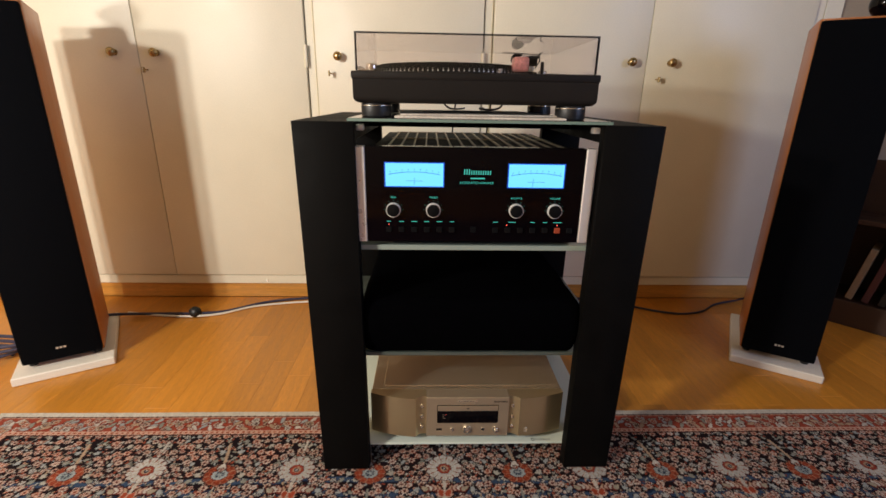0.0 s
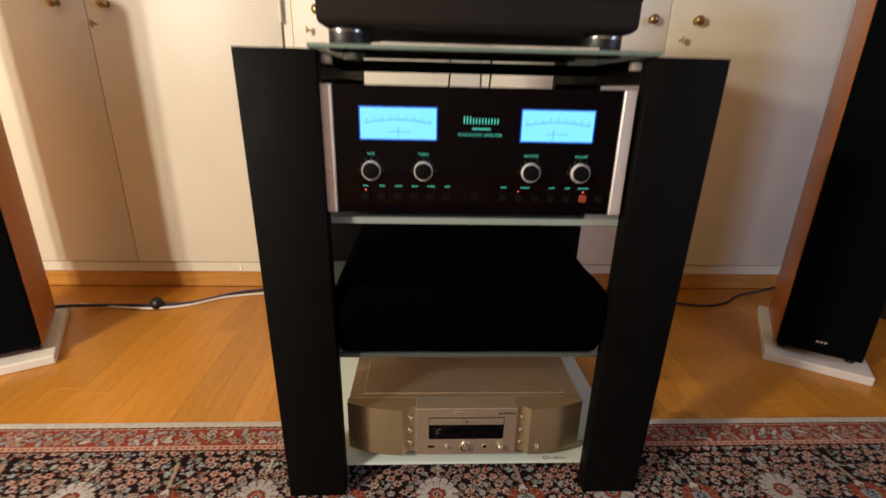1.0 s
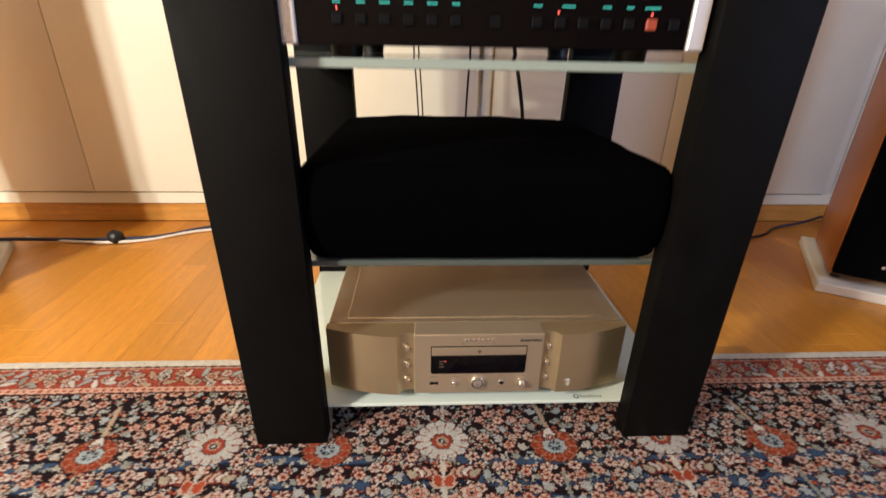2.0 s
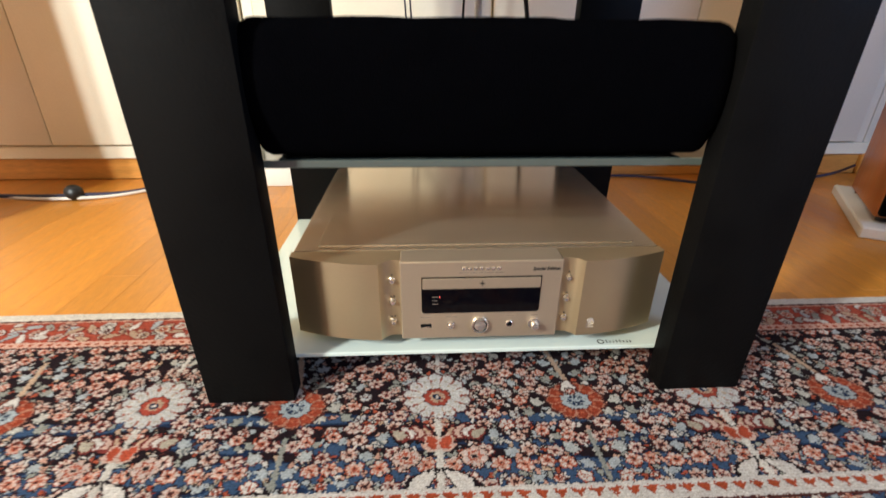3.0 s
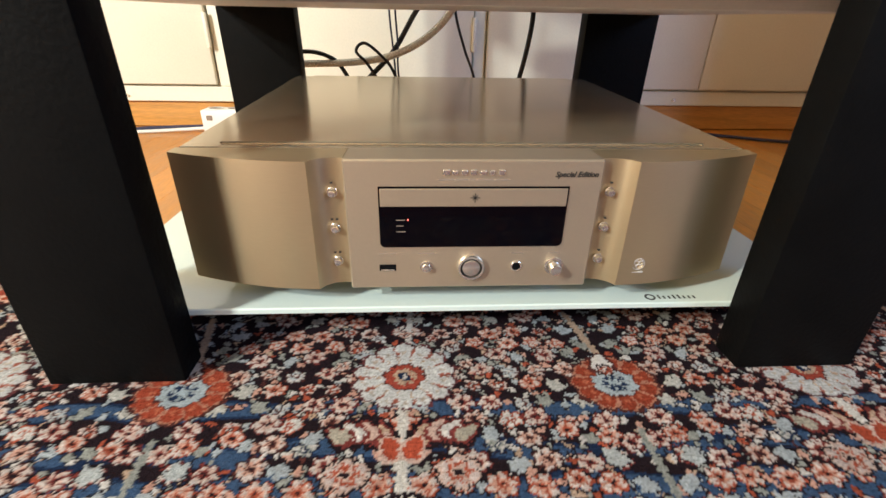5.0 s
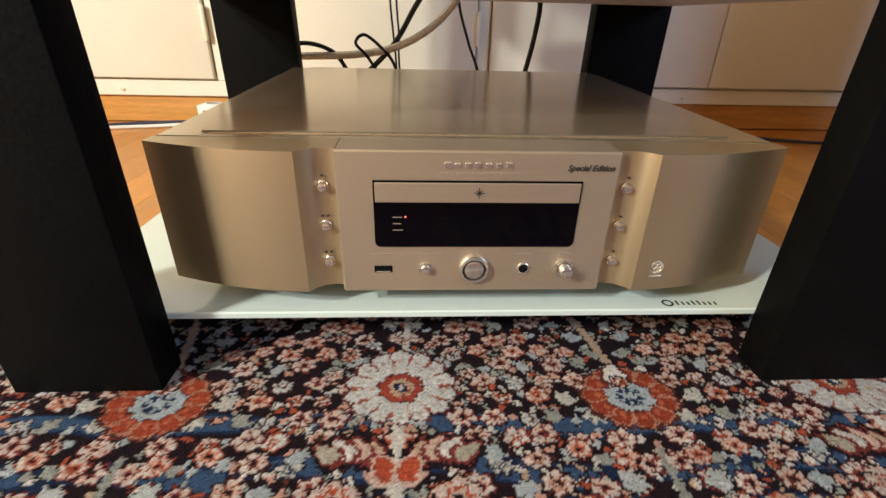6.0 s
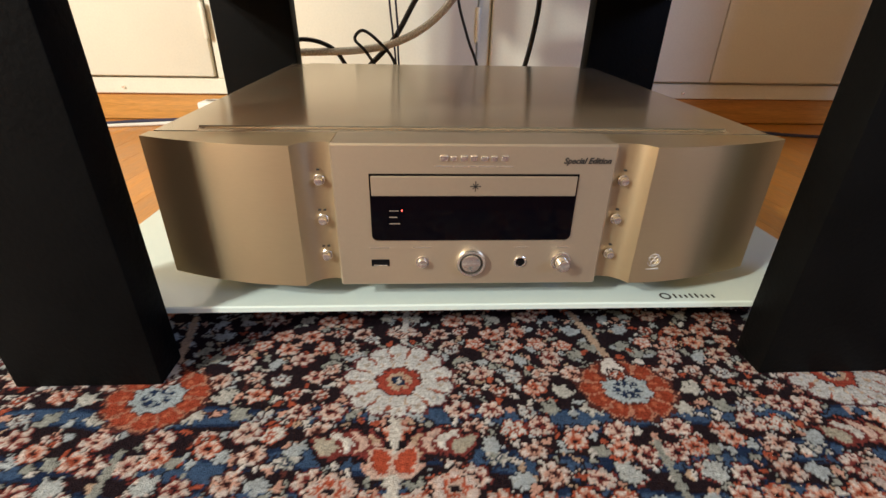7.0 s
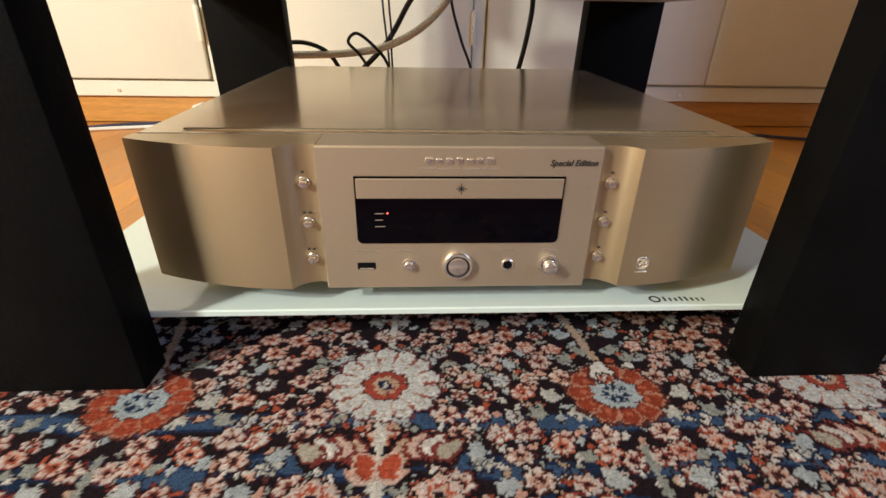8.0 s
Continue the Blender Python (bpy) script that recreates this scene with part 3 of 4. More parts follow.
# ---- hi-fi rack: two black side frames, four shelves ----
rack = thing("hifi_rack", "black wooden hi-fi rack with broad upright legs standing on the rug", "hi-fi rack")
IN, OUT, FR, BK, TOP = 0.2270, 0.3365, -0.031, 0.478, 0.779
LEGT = 0.030
for s in (-1, 1):
    x0, x1 = sorted((s * IN, s * OUT))
    for y0, z0, low_in in ((FR, 0.0112, 0.2235), (BK - LEGT, 0.0005, 0.2140)):
        bm = B(x0, x1, y0, y0 + LEGT, z0, TOP)
        for v in bm.verts:
            if v.co.z < 0.1:
                v.co.x = s * (low_in if abs(v.co.x) < 0.28 else 0.3255)
        bmesh.ops.bevel(bm, geom=list(bm.edges), offset=0.0014, segments=2, profile=0.5, affect="EDGES")
        part("leg", bm, BLACKWOOD, rack)
    part("top_beam", B(x0, x1, FR + LEGT + 0.0002, BK - LEGT - 0.0002, TOP - 0.033, TOP, 0.0012), BLACKWOOD, rack)


part("cross_bar", B(-0.2268, 0.2268, 0.190, 0.214, TOP - 0.0205, TOP - 0.0015, 0.0012), BLACKWOOD, rack)
for s in (-1, 1):
    x0, x1 = sorted((s * 0.2130, s * 0.2268))
    part("glass_pad", B(x0, x1, -0.004, 0.012, TOP - 0.017, TOP - 0.006, 0.002, seg=2), ALU, rack, "small metal pad under the glass top")


def shelf(z, label, mat, thick=0.0058, half=0.3240):
    sh = part("glass_shelf", B(-half, half, -0.0008, 0.4475, z - thick, z, 0.001), mat, rack, label)
    return sh


Z_BOT, Z_MID, Z_AMP = 0.0578, 0.2970, 0.5410
shelf_low = shelf(Z_BOT, "white-backed glass shelf at the foot of the rack", SHELFWHITE)
shelf_mid = shelf(Z_MID, "dark greenish glass shelf under the black cover", MIDGLASS, 0.008)
shelf_amp = shelf(Z_AMP, "pale greenish glass shelf under the amplifier", MILKY, 0.0105)
top_glass = part("glass_top", B(-0.237, 0.237, -0.034, 0.46, TOP + 0.0005, TOP + 0.0065, 0.0012), CLEAR, rack, "clear greenish glass top")
part("glass_edge", B(-0.2372, 0.2372, -0.0350, -0.0342, TOP + 0.0010, TOP + 0.0060, 0.0002), TOPEDGE, top_glass, "pale green polished glass edge")
# added plate, hollow front edge, draws the pale band under the middle shelf
arc = [(0.323 * t, 0.105 - 0.085 * t * t) for t in (-1 + i / 10 for i in range(21))]
part("under_shelf_band", prism(bmesh.new(), arc + [(0.323, 0.447), (-0.323, 0.447)], Z_MID - 0.0185, Z_MID - 0.0083), UNDERPLATE, rack, "added plate that draws the pale band under the glass shelf")
# maker's mark on the low shelf as a dark disc and bars
bm = bmesh.new()
ring(bm, (0.1575, 0.0078, Z_BOT), 0.0046, 0.0030, 0.0003, "z", 20)
for i in range(8):
    box(bm, 0.1645 + i * 0.0044, 0.1660 + i * 0.0044, 0.0050, 0.0050 + (0.0058 if i in (0, 3, 4) else 0.0042), Z_BOT, Z_BOT + 0.0003)
part("printed_mark", bm, INK, shelf_low, "dark printed mark")

# ---- disc player on the low shelf ----
player = thing("disc_player", "champagne-coloured disc player with curved front wings on the low glass shelf", "disc player")
P0, P1 = 0.0765, 0.1790


def wing(s):
    """Curved front cheek, plan outline from the ridge to the outer corner."""
    pts = [(0.1185 + (0.2215 - 0.1185) * t, -0.0035 + 0.0245 * t ** 1.8) for t in (i / 10 for i in range(11))]
    back = [(0.2215, 0.034), (0.0943, 0.034), (0.0943, 0.0065), (0.100, 0.0078), (0.108, 0.0062), (0.1145, 0.0018)]
    line = [(s * x, y) for x, y in pts + back]
    return prism(bmesh.new(), line if s > 0 else line[::-1], P0 + 0.0008, P1 + 0.0005)


body = part("body", B(-0.2175, 0.2175, 0.0345, 0.425, P0 + 0.002, P1 - 0.004, 0.0015), CHAMP, player)
part("front_wing", wing(1), CHAMP, player)
part("front_wing", wing(-1), CHAMP, player)
def sloped(bm):
    """Raises the back of a top piece a little."""
    for v in bm.verts:
        if v.co.z > P1 - 0.001:
            v.co.z += 0.0072 * (v.co.y - 0.034) / 0.39
    return bm


part("top_plate", sloped(B(-0.1935, 0.1935, 0.0456, 0.427, P1 - 0.0035, P1 + 0.0018, 0.0008)), CHAMPTOP, player)
for s in (-1, 1):
    x0, x1 = sorted((s * 0.1900, s * 0.2195))
    part("side_rail", sloped(B(x0, x1, 0.0345, 0.4268, P1 - 0.0034, P1 + 0.0008, 0.0008)), CHAMPTOP, player)
part("top_lip", B(-0.1935, 0.1935, 0.0345, 0.0500, P1 - 0.0036, P1 + 0.0006, 0.0004), CHAMPTOP, player)
panel = part("centre_panel", B(-0.0942, 0.0942, 0.0, 0.034, P0 - 0.001, P1 + 0.0012, 0.0012), CHAMPPANEL, player)
for s in (-1, 1):
    for y in (0.07, 0.36):
        part("foot", rod(bmesh.new(), (s * 0.17, y, Z_BOT + 0.0002), 0.024, 0.026, P0 + 0.002 - Z_BOT, "z", 24, 0.002), BLACKPLASTIC, player)
# disc tray and display window
WZ0, WZ1, WX = 0.1120, 0.1605, 0.0700


def rounded(x0, x1, z0, z1, r, y0, y1):
    """An upright plate whose two lower corners are round."""
    bm = bmesh.new()
    pts = [(x1, z1), (x0, z1)]
    pts += [(x0 + r - r * math.cos(a), z0 + r - r * math.sin(a)) for a in (i * math.pi / 12 for i in range(7))]
    pts += [(x1 - r + r * math.sin(a), z0 + r - r * math.cos(a)) for a in (i * math.pi / 12 for i in range(7))]
    f = [bm.verts.new((x, y0, z)) for x, z in pts]
    b = [bm.verts.new((x, y1, z)) for x, z in pts]
    bm.faces.new(f)
    bm.faces.new(b[::-1])
    for i in range(len(pts)):
        j = (i + 1) % len(pts)
        bm.faces.new((f[i], b[i], b[j], f[j]))
    return bm


disp = part("display_window", rounded(-WX, WX, WZ0, WZ1, 0.004, -0.0006, 0.002), BLACKGLOSS, panel, "dark unlit display window")
part("disc_tray", B(-WX + 0.0012, WX - 0.0012, -0.0020, -0.0007, 0.1455, WZ1 - 0.0012, 0.0004), CHAMPPANEL, panel, "champagne disc tray front")
bm = bmesh.new()
for k in range(4):
    box(bm, -0.0026 - (0.001 if k % 2 == 0 else 0), 0.0026 + (0.001 if k % 2 == 0 else 0), -0.0002, 0.0002, -0.0003, 0.0003,
        m=pose(0.0005, -0.0021, 0.1525, 0, 45 * k, 0))
part("star_mark", bm, INK, panel)
for i, z in enumerate((0.1345, 0.1298, 0.1250)):
    bm = B(-0.0575, -0.0510 + (0, -0.001, 0.0005)[i], -0.0008, -0.00065, z - 0.0003, z + 0.0003)
    part("display_print", bm, SOFTINK, disp)
part("display_light", rod(bmesh.new(), (-0.0488, -0.0006, 0.1348), 0.0006, 0.0006, 0.0004, "-y", 10), REDLED, disp)
# brand plate as plain raised shapes, model line as bars
for i in range(7):
    w = (0.0056, 0.0046, 0.0048, 0.0046, 0.0050, 0.0044, 0.0050)[i]
    x = -0.0235 + i * 0.0067
    bm = B(x, x + w, -0.0012, 0.0003, 0.1688, 0.1688 + (0.0044, 0.0038, 0.0041)[i % 3], 0.0008)
    box(bm, x + 0.3 * w, x + 0.55 * w, -0.0014, -0.0010, 0.1692, 0.1712, 0.0001)
    part("raised_mark", bm, CHROME, panel)
bm = bmesh.new()
for x0, x1 in ((-0.0265, -0.0150), (-0.0138, -0.0050), (-0.0038, 0.0008), (0.0020, 0.0135), (0.0152, 0.0250)):
    box(bm, x0, x1, -0.0002, 0.0002, 0.1651, 0.1661)
part("model_print", bm, SOFTINK, panel)
words("edition_words", "Special Edition", 0.0056, (0.0740, -0.0004, 0.1678), INK, panel, wide=0.97, slant=0.3)
# lower row of controls
part("usb_socket", B(-0.0715, -0.0585, -0.0004, 0.002, 0.0912, 0.0968, 0.0003), MATT, panel, "dark USB socket")
part("usb_tongue", B(-0.0700, -0.0600, -0.0010, 0.0, 0.0917, 0.0927, 0.0001), CHROME, panel)


def button(parent, x, y, z, r, name="button", length=0.004):
    b = part(name, rod(bmesh.new(), (x, y, z), r, r * 0.92, length, "-y", 20, r * 0.16), CHROME, parent)
    ring_ob = part("collar", ring(bmesh.new(), (x, y, z), r * 1.35, r * 1.04, 0.0008), CHROME, b)
    return b


button(panel, -0.0350, 0.0, 0.0945, 0.0036)
power = part("power_button", rod(bmesh.new(), (0.0, 0.0, 0.0945), 0.0074, 0.0070, 0.0040, "-y", 40, 0.0009), CHROME, panel, "round power button in a bright ring")
part("bright_ring", ring(bmesh.new(), (0.0, 0.0, 0.0945), 0.0108, 0.0085, 0.0042, "-y", 40), CHROME, power)
# dark ring puts the shade of the button's gap into colour
part("gap_shade_ring", ring(bmesh.new(), (0.0, 0.0, 0.0945), 0.0086, 0.0060, 0.0005, "-y", 40), INK, power, "dark ring for the shaded gap round the button")
jack = part("headphone_socket", ring(bmesh.new(), (0.0360, 0.0, 0.0945), 0.0046, 0.0033, 0.0012), CHROME, panel, "headphone socket")
# black plug stands in for the shade inside the headphone socket
part("dark_hole_plug", rod(bmesh.new(), (0.0360, 0.001, 0.0945), 0.0034, 0.0034, 0.0019, "-y", 20), MATT, jack)
level = part("level_knob", rod(bmesh.new(), (0.0660, 0.0, 0.0945), 0.0050, 0.0044, 0.0095, "-y", 28, 0.0006), CHROME, panel, "small polished level knob")
part("collar", ring(bmesh.new(), (0.0660, 0.0, 0.0945), 0.0074, 0.0054, 0.0012), CHROME, level)
for x, w in ((-0.065, 0.013), (-0.035, 0.013), (0.0, 0.003), (0.036, 0.009), (0.066, 0.008)):
    part("caption_print", B(x - w / 2, x + w / 2, -0.0002, 0.0002, 0.1058, 0.1066), SOFTINK, panel)
for s in (-1, 1):
    for z in (0.1540, 0.1253, 0.0975):
        button(player, s * 0.1038, 0.0068, z, 0.0029, length=0.0048)
        for dx in ((-0.0018, 0.0018) if s < 0 and z < 0.15 else (0.0,)):
            part("caption_print", B(s * 0.1038 + dx - 0.0009, s * 0.1038 + dx + 0.0009, 0.0055, 0.0072, z + 0.0068, z + 0.0078), INK, player)
bm = bmesh.new()
ring(bm, (0.1345, -0.0024, 0.0960), 0.0052, 0.0046, 0.0006, "-y", 28)
for dx, dz in ((-0.0019, 0.0012), (0.0019, 0.0012), (0.0, -0.0021)):
    ring(bm, (0.1345 + dx, -0.0024, 0.0960 + dz), 0.0021, 0.0015, 0.0006, "-y", 16)
box(bm, 0.1297, 0.1393, -0.0030, -0.0022, 0.0885, 0.0892)
part("disc_mark", bm, SILVERINK, player, "pale round disc emblem")

# ---- amplifier on its glass shelf ----
amp = thing("amplifier", "black glass-fronted amplifier with two lit blue meters on a glass shelf", "amplifier")
AY, AZ0, AZ1 = -0.016, 0.5535, 0.7355
part("body", B(-0.205, 0.197, 0.006, 0.46, AZ0 + 0.006, AZ1 - 0.008, 0.002), BLACKMETAL, amp)
front = part("glass_front", B(-0.2105, 0.2010, AY, 0.0055, AZ0, AZ1, 0.0008), BLACKGLOSS, amp, "black glass fascia")
for s in (-1, 1):
    x0, x1 = (-0.2295, -0.2108) if s < 0 else (0.2013, 0.2195)
    part("end_cap", B(x0, x1, AY - 0.004, 0.004, AZ0, AZ1, 0.0015), ALU, amp, "satin aluminium end cap")
for i in range(15):
    x = -0.175 + i * 0.025
    part("top_slat", B(x, x + 0.0035, 0.04, 0.44, AZ1 - 0.0085, AZ1 - 0.0045, 0.0006), CHAMPDARK, amp)
for y in (0.04, 0.24, 0.44):
    part("top_bar", B(-0.18, 0.182, y, y + 0.004, AZ1 - 0.0087, AZ1 - 0.0055), CHAMPDARK, amp)
for s in (-1, 1):
    for y in (0.05, 0.37):
        part("foot", rod(bmesh.new(), (s * 0.17, y, Z_AMP + 0.0002), 0.018, 0.02, AZ0 + 0.0065 - Z_AMP, "z", 20), BLACKPLASTIC, amp)
G = AY - 0.0001
for x0, x1, needle in ((-0.1735, -0.0655, -0.120), (0.0580, 0.1625, 0.104)):
    w = x1 - x0
    dial = part("meter", B(x0, x1, G - 0.0012, G, 0.6625, 0.7055, 0.0005), METER, front, "glowing blue power meter")
    bm = bmesh.new()
    for i in range(17):
        t = -1 + i / 8
        x, z = (x0 + x1) / 2 + t * 0.045, 0.6850 + 0.0045 * (1 - t * t)
        box(bm, -0.0029, 0.0029, -0.0001, 0.0001, -0.00045, 0.00045, m=pose(x, G - 0.0014, z, 0, math.degrees(math.atan(0.2 * t)), 0))
        if i % 2 == 0:
            box(bm, x - 0.0003, x + 0.0003, G - 0.0015, G - 0.0013, z, z + 0.0030)
            box(bm, x - 0.0009, x + 0.0009, G - 0.0015, G - 0.0013, z + 0.0044, z + 0.0053)
    box(bm, (x0 + x1) / 2 - 0.016, (x0 + x1) / 2 + 0.016, G - 0.0015, G - 0.0013, 0.6725, 0.6731)
    part("scale", bm, METERINK, dial)
    part("needle", box(bmesh.new(), -0.0003, 0.0003, -0.0002, 0.0002, 0.0, 0.015, m=pose(needle, G - 0.0017, 0.664, 0, 3, 0)), METERINK, dial)
    bm = B(x0 - 0.002, x1 + 0.002, G - 0.0006, G, 0.7056, 0.7072)
    for q in ((x0 - 0.002, x1 + 0.002, 0.6608, 0.6624), (x0 - 0.002, x0 - 0.0003, 0.6625, 0.7055), (x1 + 0.0003, x1 + 0.002, 0.6625, 0.7055)):
        box(bm, q[0], q[1], G - 0.0006, G, q[2], q[3])
    part("meter_rim", bm, METERRIM, dial, "deep blue glowing edge")
# emblem as plain teal shapes, the line below in words
bm = bmesh.new()
for i in range(12):
    x = -0.0265 + 0.0044 * i
    box(bm, x, x + 0.0022, G - 0.0004, G, 0.6855, 0.6955 if i < 3 else 0.6930)
part("emblem", bm, TEAL, front, "teal lit emblem")
part("model_print", B(-0.014, 0.013, G - 0.0004, G, 0.6772, 0.6797), TEAL, front)
words("fascia_words", "INTEGRATED AMPLIFIER", 0.0060, (-0.002, G - 0.0003, 0.6680), TEAL, front, wide=1.0)
for x, cap in ((-0.1595, "BASS"), (-0.0835, "TREBLE"), (0.0755, "BALANCE"), (0.1500, "VOLUME")):
    kn = part("control_knob", rod(bmesh.new(), (x, G, 0.6172), 0.0121, 0.0116, 0.0125, "-y", 36, 0.001), MATT, front, "black control knob with bright rim")
    part("bright_rim", ring(bmesh.new(), (x, G - 0.0005, 0.6172), 0.0140, 0.0123, 0.0085, "-y", 44), RIM, kn)
    words("fascia_words", cap, 0.0050, (x, G - 0.0003, 0.6395), TEAL, front)
    bm = bmesh.new()
    for i in range(7):
        a = radians(-90 + 30 * i)
        box(bm, -0.0005, 0.0005, -0.0002, 0.0002, -0.0009, 0.0009, m=pose(x + 0.0178 * math.sin(a), G - 0.0002, 0.6172 + 0.0178 * math.cos(a), 0, math.degrees(a), 0))
    part("dial_marks", bm, DIMTEAL, front)
caps = (("CD 1", "CD 2", "TUNER", "VIDEO", "PHONO", "AUX"), ("MODE", "SPEAKER", "", "MUTE", "LOAD", "STANDBY"))
XS = [-0.1688 + 0.0243 * i for i in range(6)], [0.0372 + 0.0243 * i for i in range(7)]
for xs, side in zip(XS, (0, 1)):
    for i, x in enumerate(xs):
        lit = side == 1 and i == 5
        bt = part("push_button", B(x - 0.0056, x + 0.0056, G - 0.004, G, 0.5730, 0.5838, 0.001), ORANGE if lit else MATT, front,
                  "orange lit standby button" if lit else "")
        if i < 6 and not (side == 1 and i == 2):
            wd = (0.008, 0.009, 0.011, 0.010, 0.011, 0.008)[i] if side == 0 else (0.009, 0.014, 0, 0.009, 0.008, 0.017)[i]
            off = 0.008 if side == 1 and i == 1 else 0.0
            part("caption_print", B(x + off - wd / 2, x + off + wd / 2, G - 0.0004, G, 0.5933, 0.5946), TEAL, front)
for x in (-0.1688, 0.0595, 0.1588):
    part("indicator", rod(bmesh.new(), (x, G, 0.5882), 0.0011, 0.0011, 0.0006, "-y", 12), REDLED, front, "small red light")
part("sensor", B(-0.0115, -0.0005, G - 0.0006, G, 0.5725, 0.5845, 0.0005), MATT, front)

# ---- covered unit on the middle shelf ----
cover = bmesh.new()
bmesh.ops.create_cube(cover, size=1.0)
bmesh.ops.transform(cover, matrix=Matrix.Translation((-0.002, 0.197, 0.3645)) @ Matrix.Diagonal((0.444, 0.410, 0.1240, 1)), verts=cover.verts)
bmesh.ops.bevel(cover, geom=[e for e in cover.edges if sum(v.co.z > 0.37 for v in e.verts)], offset=0.013, segments=4, profile=0.5, affect="EDGES")
bmesh.ops.bevel(cover, geom=[e for e in cover.edges if all(v.co.z < 0.303 for v in e.verts)], offset=0.008, segments=3, profile=0.5, affect="EDGES")
bmesh.ops.subdivide_edges(cover, edges=[e for e in cover.edges if e.calc_length() > 0.06], cuts=14, use_grid_fill=True)
for v in cover.verts:
    n = noise.noise(v.co * 9) * 0.006 + noise.noise(v.co * 26) * 0.0022
    belly = 0.009 * max(0.0, 1 - ((v.co.z - 0.372) / 0.07) ** 2)
    v.co.x += math.copysign(belly, v.co.x) * min(1, abs(v.co.x) / 0.2) + n * 0.6
    v.co.y += (-belly * 1.3 if v.co.y < 0.1 else 0) + n * 0.5
    if v.co.z > 0.33:
        v.co.z += n * 0.7 - 0.003 * max(0.0, v.co.x / 0.2) ** 3
    v.co.z = max(v.co.z, Z_MID + 0.0055)
cov = thing("covered_unit", "boxy hi-fi unit under a soft black fleece cover", "covered unit")
part("cloth_cover", cover, FLEECE, cov)
for x in (-0.15, 0.15):
    for y in (0.06, 0.33):
        ft = part("foot", rod(bmesh.new(), (x, y, Z_MID + 0.0002), 0.026, 0.032, 0.008, "z", 28, 0.001), BLACKPLASTIC, cov)
        part("foot_rim", ring(bmesh.new(), (x, y, Z_MID + 0.0003), 0.0268, 0.024, 0.0012, "z"), CHROME, ft)

# ---- turntable on the glass top ----
tt = thing("turntable", "black direct-drive turntable with a closed clear lid on the glass top", "turntable", Matrix.Translation((-0.007, 0, 0)))
TX, TY0, TY1, TZ = 0.2265, 0.004, 0.352, TOP + 0.0067
bm = B(-TX, TX, TY0, TY1, 0.8515, 0.8655, 0.003, seg=2)
part("plinth_top", bm, TURN, tt)
bm = bmesh.new()
prism(bm, [(-TX + 0.0025, TY0 + 0.002), (TX - 0.0025, TY0 + 0.002), (TX - 0.0025, TY1), (-TX + 0.0025, TY1)], 0.8105, 0.8520)
bmesh.ops.bevel(bm, geom=[e for e in bm.edges if all(v.co.z < 0.82 for v in e.verts)], offset=0.011, segments=4, profile=0.5, affect="EDGES")
part("plinth_base", bm, TURN, tt)
for x in (-0.186, 0.186):
    for y in (0.042, 0.305):
        foot = part("foot", rod(bmesh.new(), (x, y, TZ), 0.0285, 0.0285, 0.0245, "z", 32, 0.002), BLACKPLASTIC, tt)
        part("silver_band", ring(bmesh.new(), (x, y, TZ + 0.0200), 0.0292, 0.027, 0.0014, "z"), CHROME, foot)
        part("foot_neck", rod(bmesh.new(), (x, y, TZ + 0.0246), 0.027, 0.029, 0.006, "z", 24), BLACKPLASTIC, foot)
PC = (-0.042, 0.175)
platter = part("platter", rod(bmesh.new(), (*PC, 0.8657), 0.1662, 0.1625, 0.0150, "z", 64, 0.001), BLACKMETAL, tt)
dots = bmesh.new()
for i in range(110):
    a = 2 * math.pi * i / 110
    box(dots, -0.0011, 0.0011, -0.0004, 0.0004, -0.0011, 0.0011, m=pose(PC[0] + 0.1658 * math.sin(a), PC[1] - 0.1658 * math.cos(a), 0.8688, 0, 0, math.degrees(a)))
    box(dots, -0.0006, 0.0006, -0.0004, 0.0004, -0.0005, 0.0005, m=pose(PC[0] + 0.1648 * math.sin(a), PC[1] - 0.1648 * math.cos(a), 0.8722, 0, 0, math.degrees(a)))
part("strobe_dots", dots, ALU, platter, "rows of silver strobe dots")
part("slip_mat", rod(bmesh.new(), (*PC, 0.8808), 0.150, 0.149, 0.003, "z", 48), CLOTH, platter)
part("strobe_light", rod(bmesh.new(), (-0.193, 0.045, 0.8656), 0.0105, 0.0105, 0.014, "z", 24, 0.001), CHROME, tt)
part("start_button", B(-0.213, -0.186, 0.012, 0.030, 0.8656, 0.8685, 0.001), CHROME, tt)
part("target_light", rod(bmesh.new(), (0.045, 0.03, 0.8656), 0.004, 0.004, 0.0085, "z", 16), ALU, tt)
part("pitch_slider", B(0.135, 0.166, 0.03, 0.13, 0.8656, 0.868, 0.0008), ALU, tt)
AX = 0.128
armb = part("tonearm_base", rod(bmesh.new(), (AX, 0.235, 0.8656), 0.034, 0.030, 0.014, "z", 32, 0.002), BLACKMETAL, tt)
bm = rod(bmesh.new(), (AX, 0.235, 0.8797), 0.012, 0.012, 0.017, "z", 20)
box(bm, AX - 0.017, AX + 0.016, 0.222, 0.248, 0.890, 0.908, 0.002)
part("arm_pivot", bm, ALU, armb)
bm = tube(bmesh.new(), [(AX, 0.24, 0.900), (AX - 0.002, 0.17, 0.900), (AX - 0.010, 0.10, 0.899), (0.110, 0.055, 0.896)], 0.0042)
part("arm_tube", bm, ALU, armb)
part("counterweight", rod(bmesh.new(), (AX - 0.010, 0.262, 0.910), 0.0125, 0.0125, 0.028, "y", 24, 0.002), BLACKMETAL, armb)
shell = part("headshell", B(0.098, 0.119, 0.040, 0.075, 0.8935, 0.8985, 0.001), BLACKPLASTIC, armb)
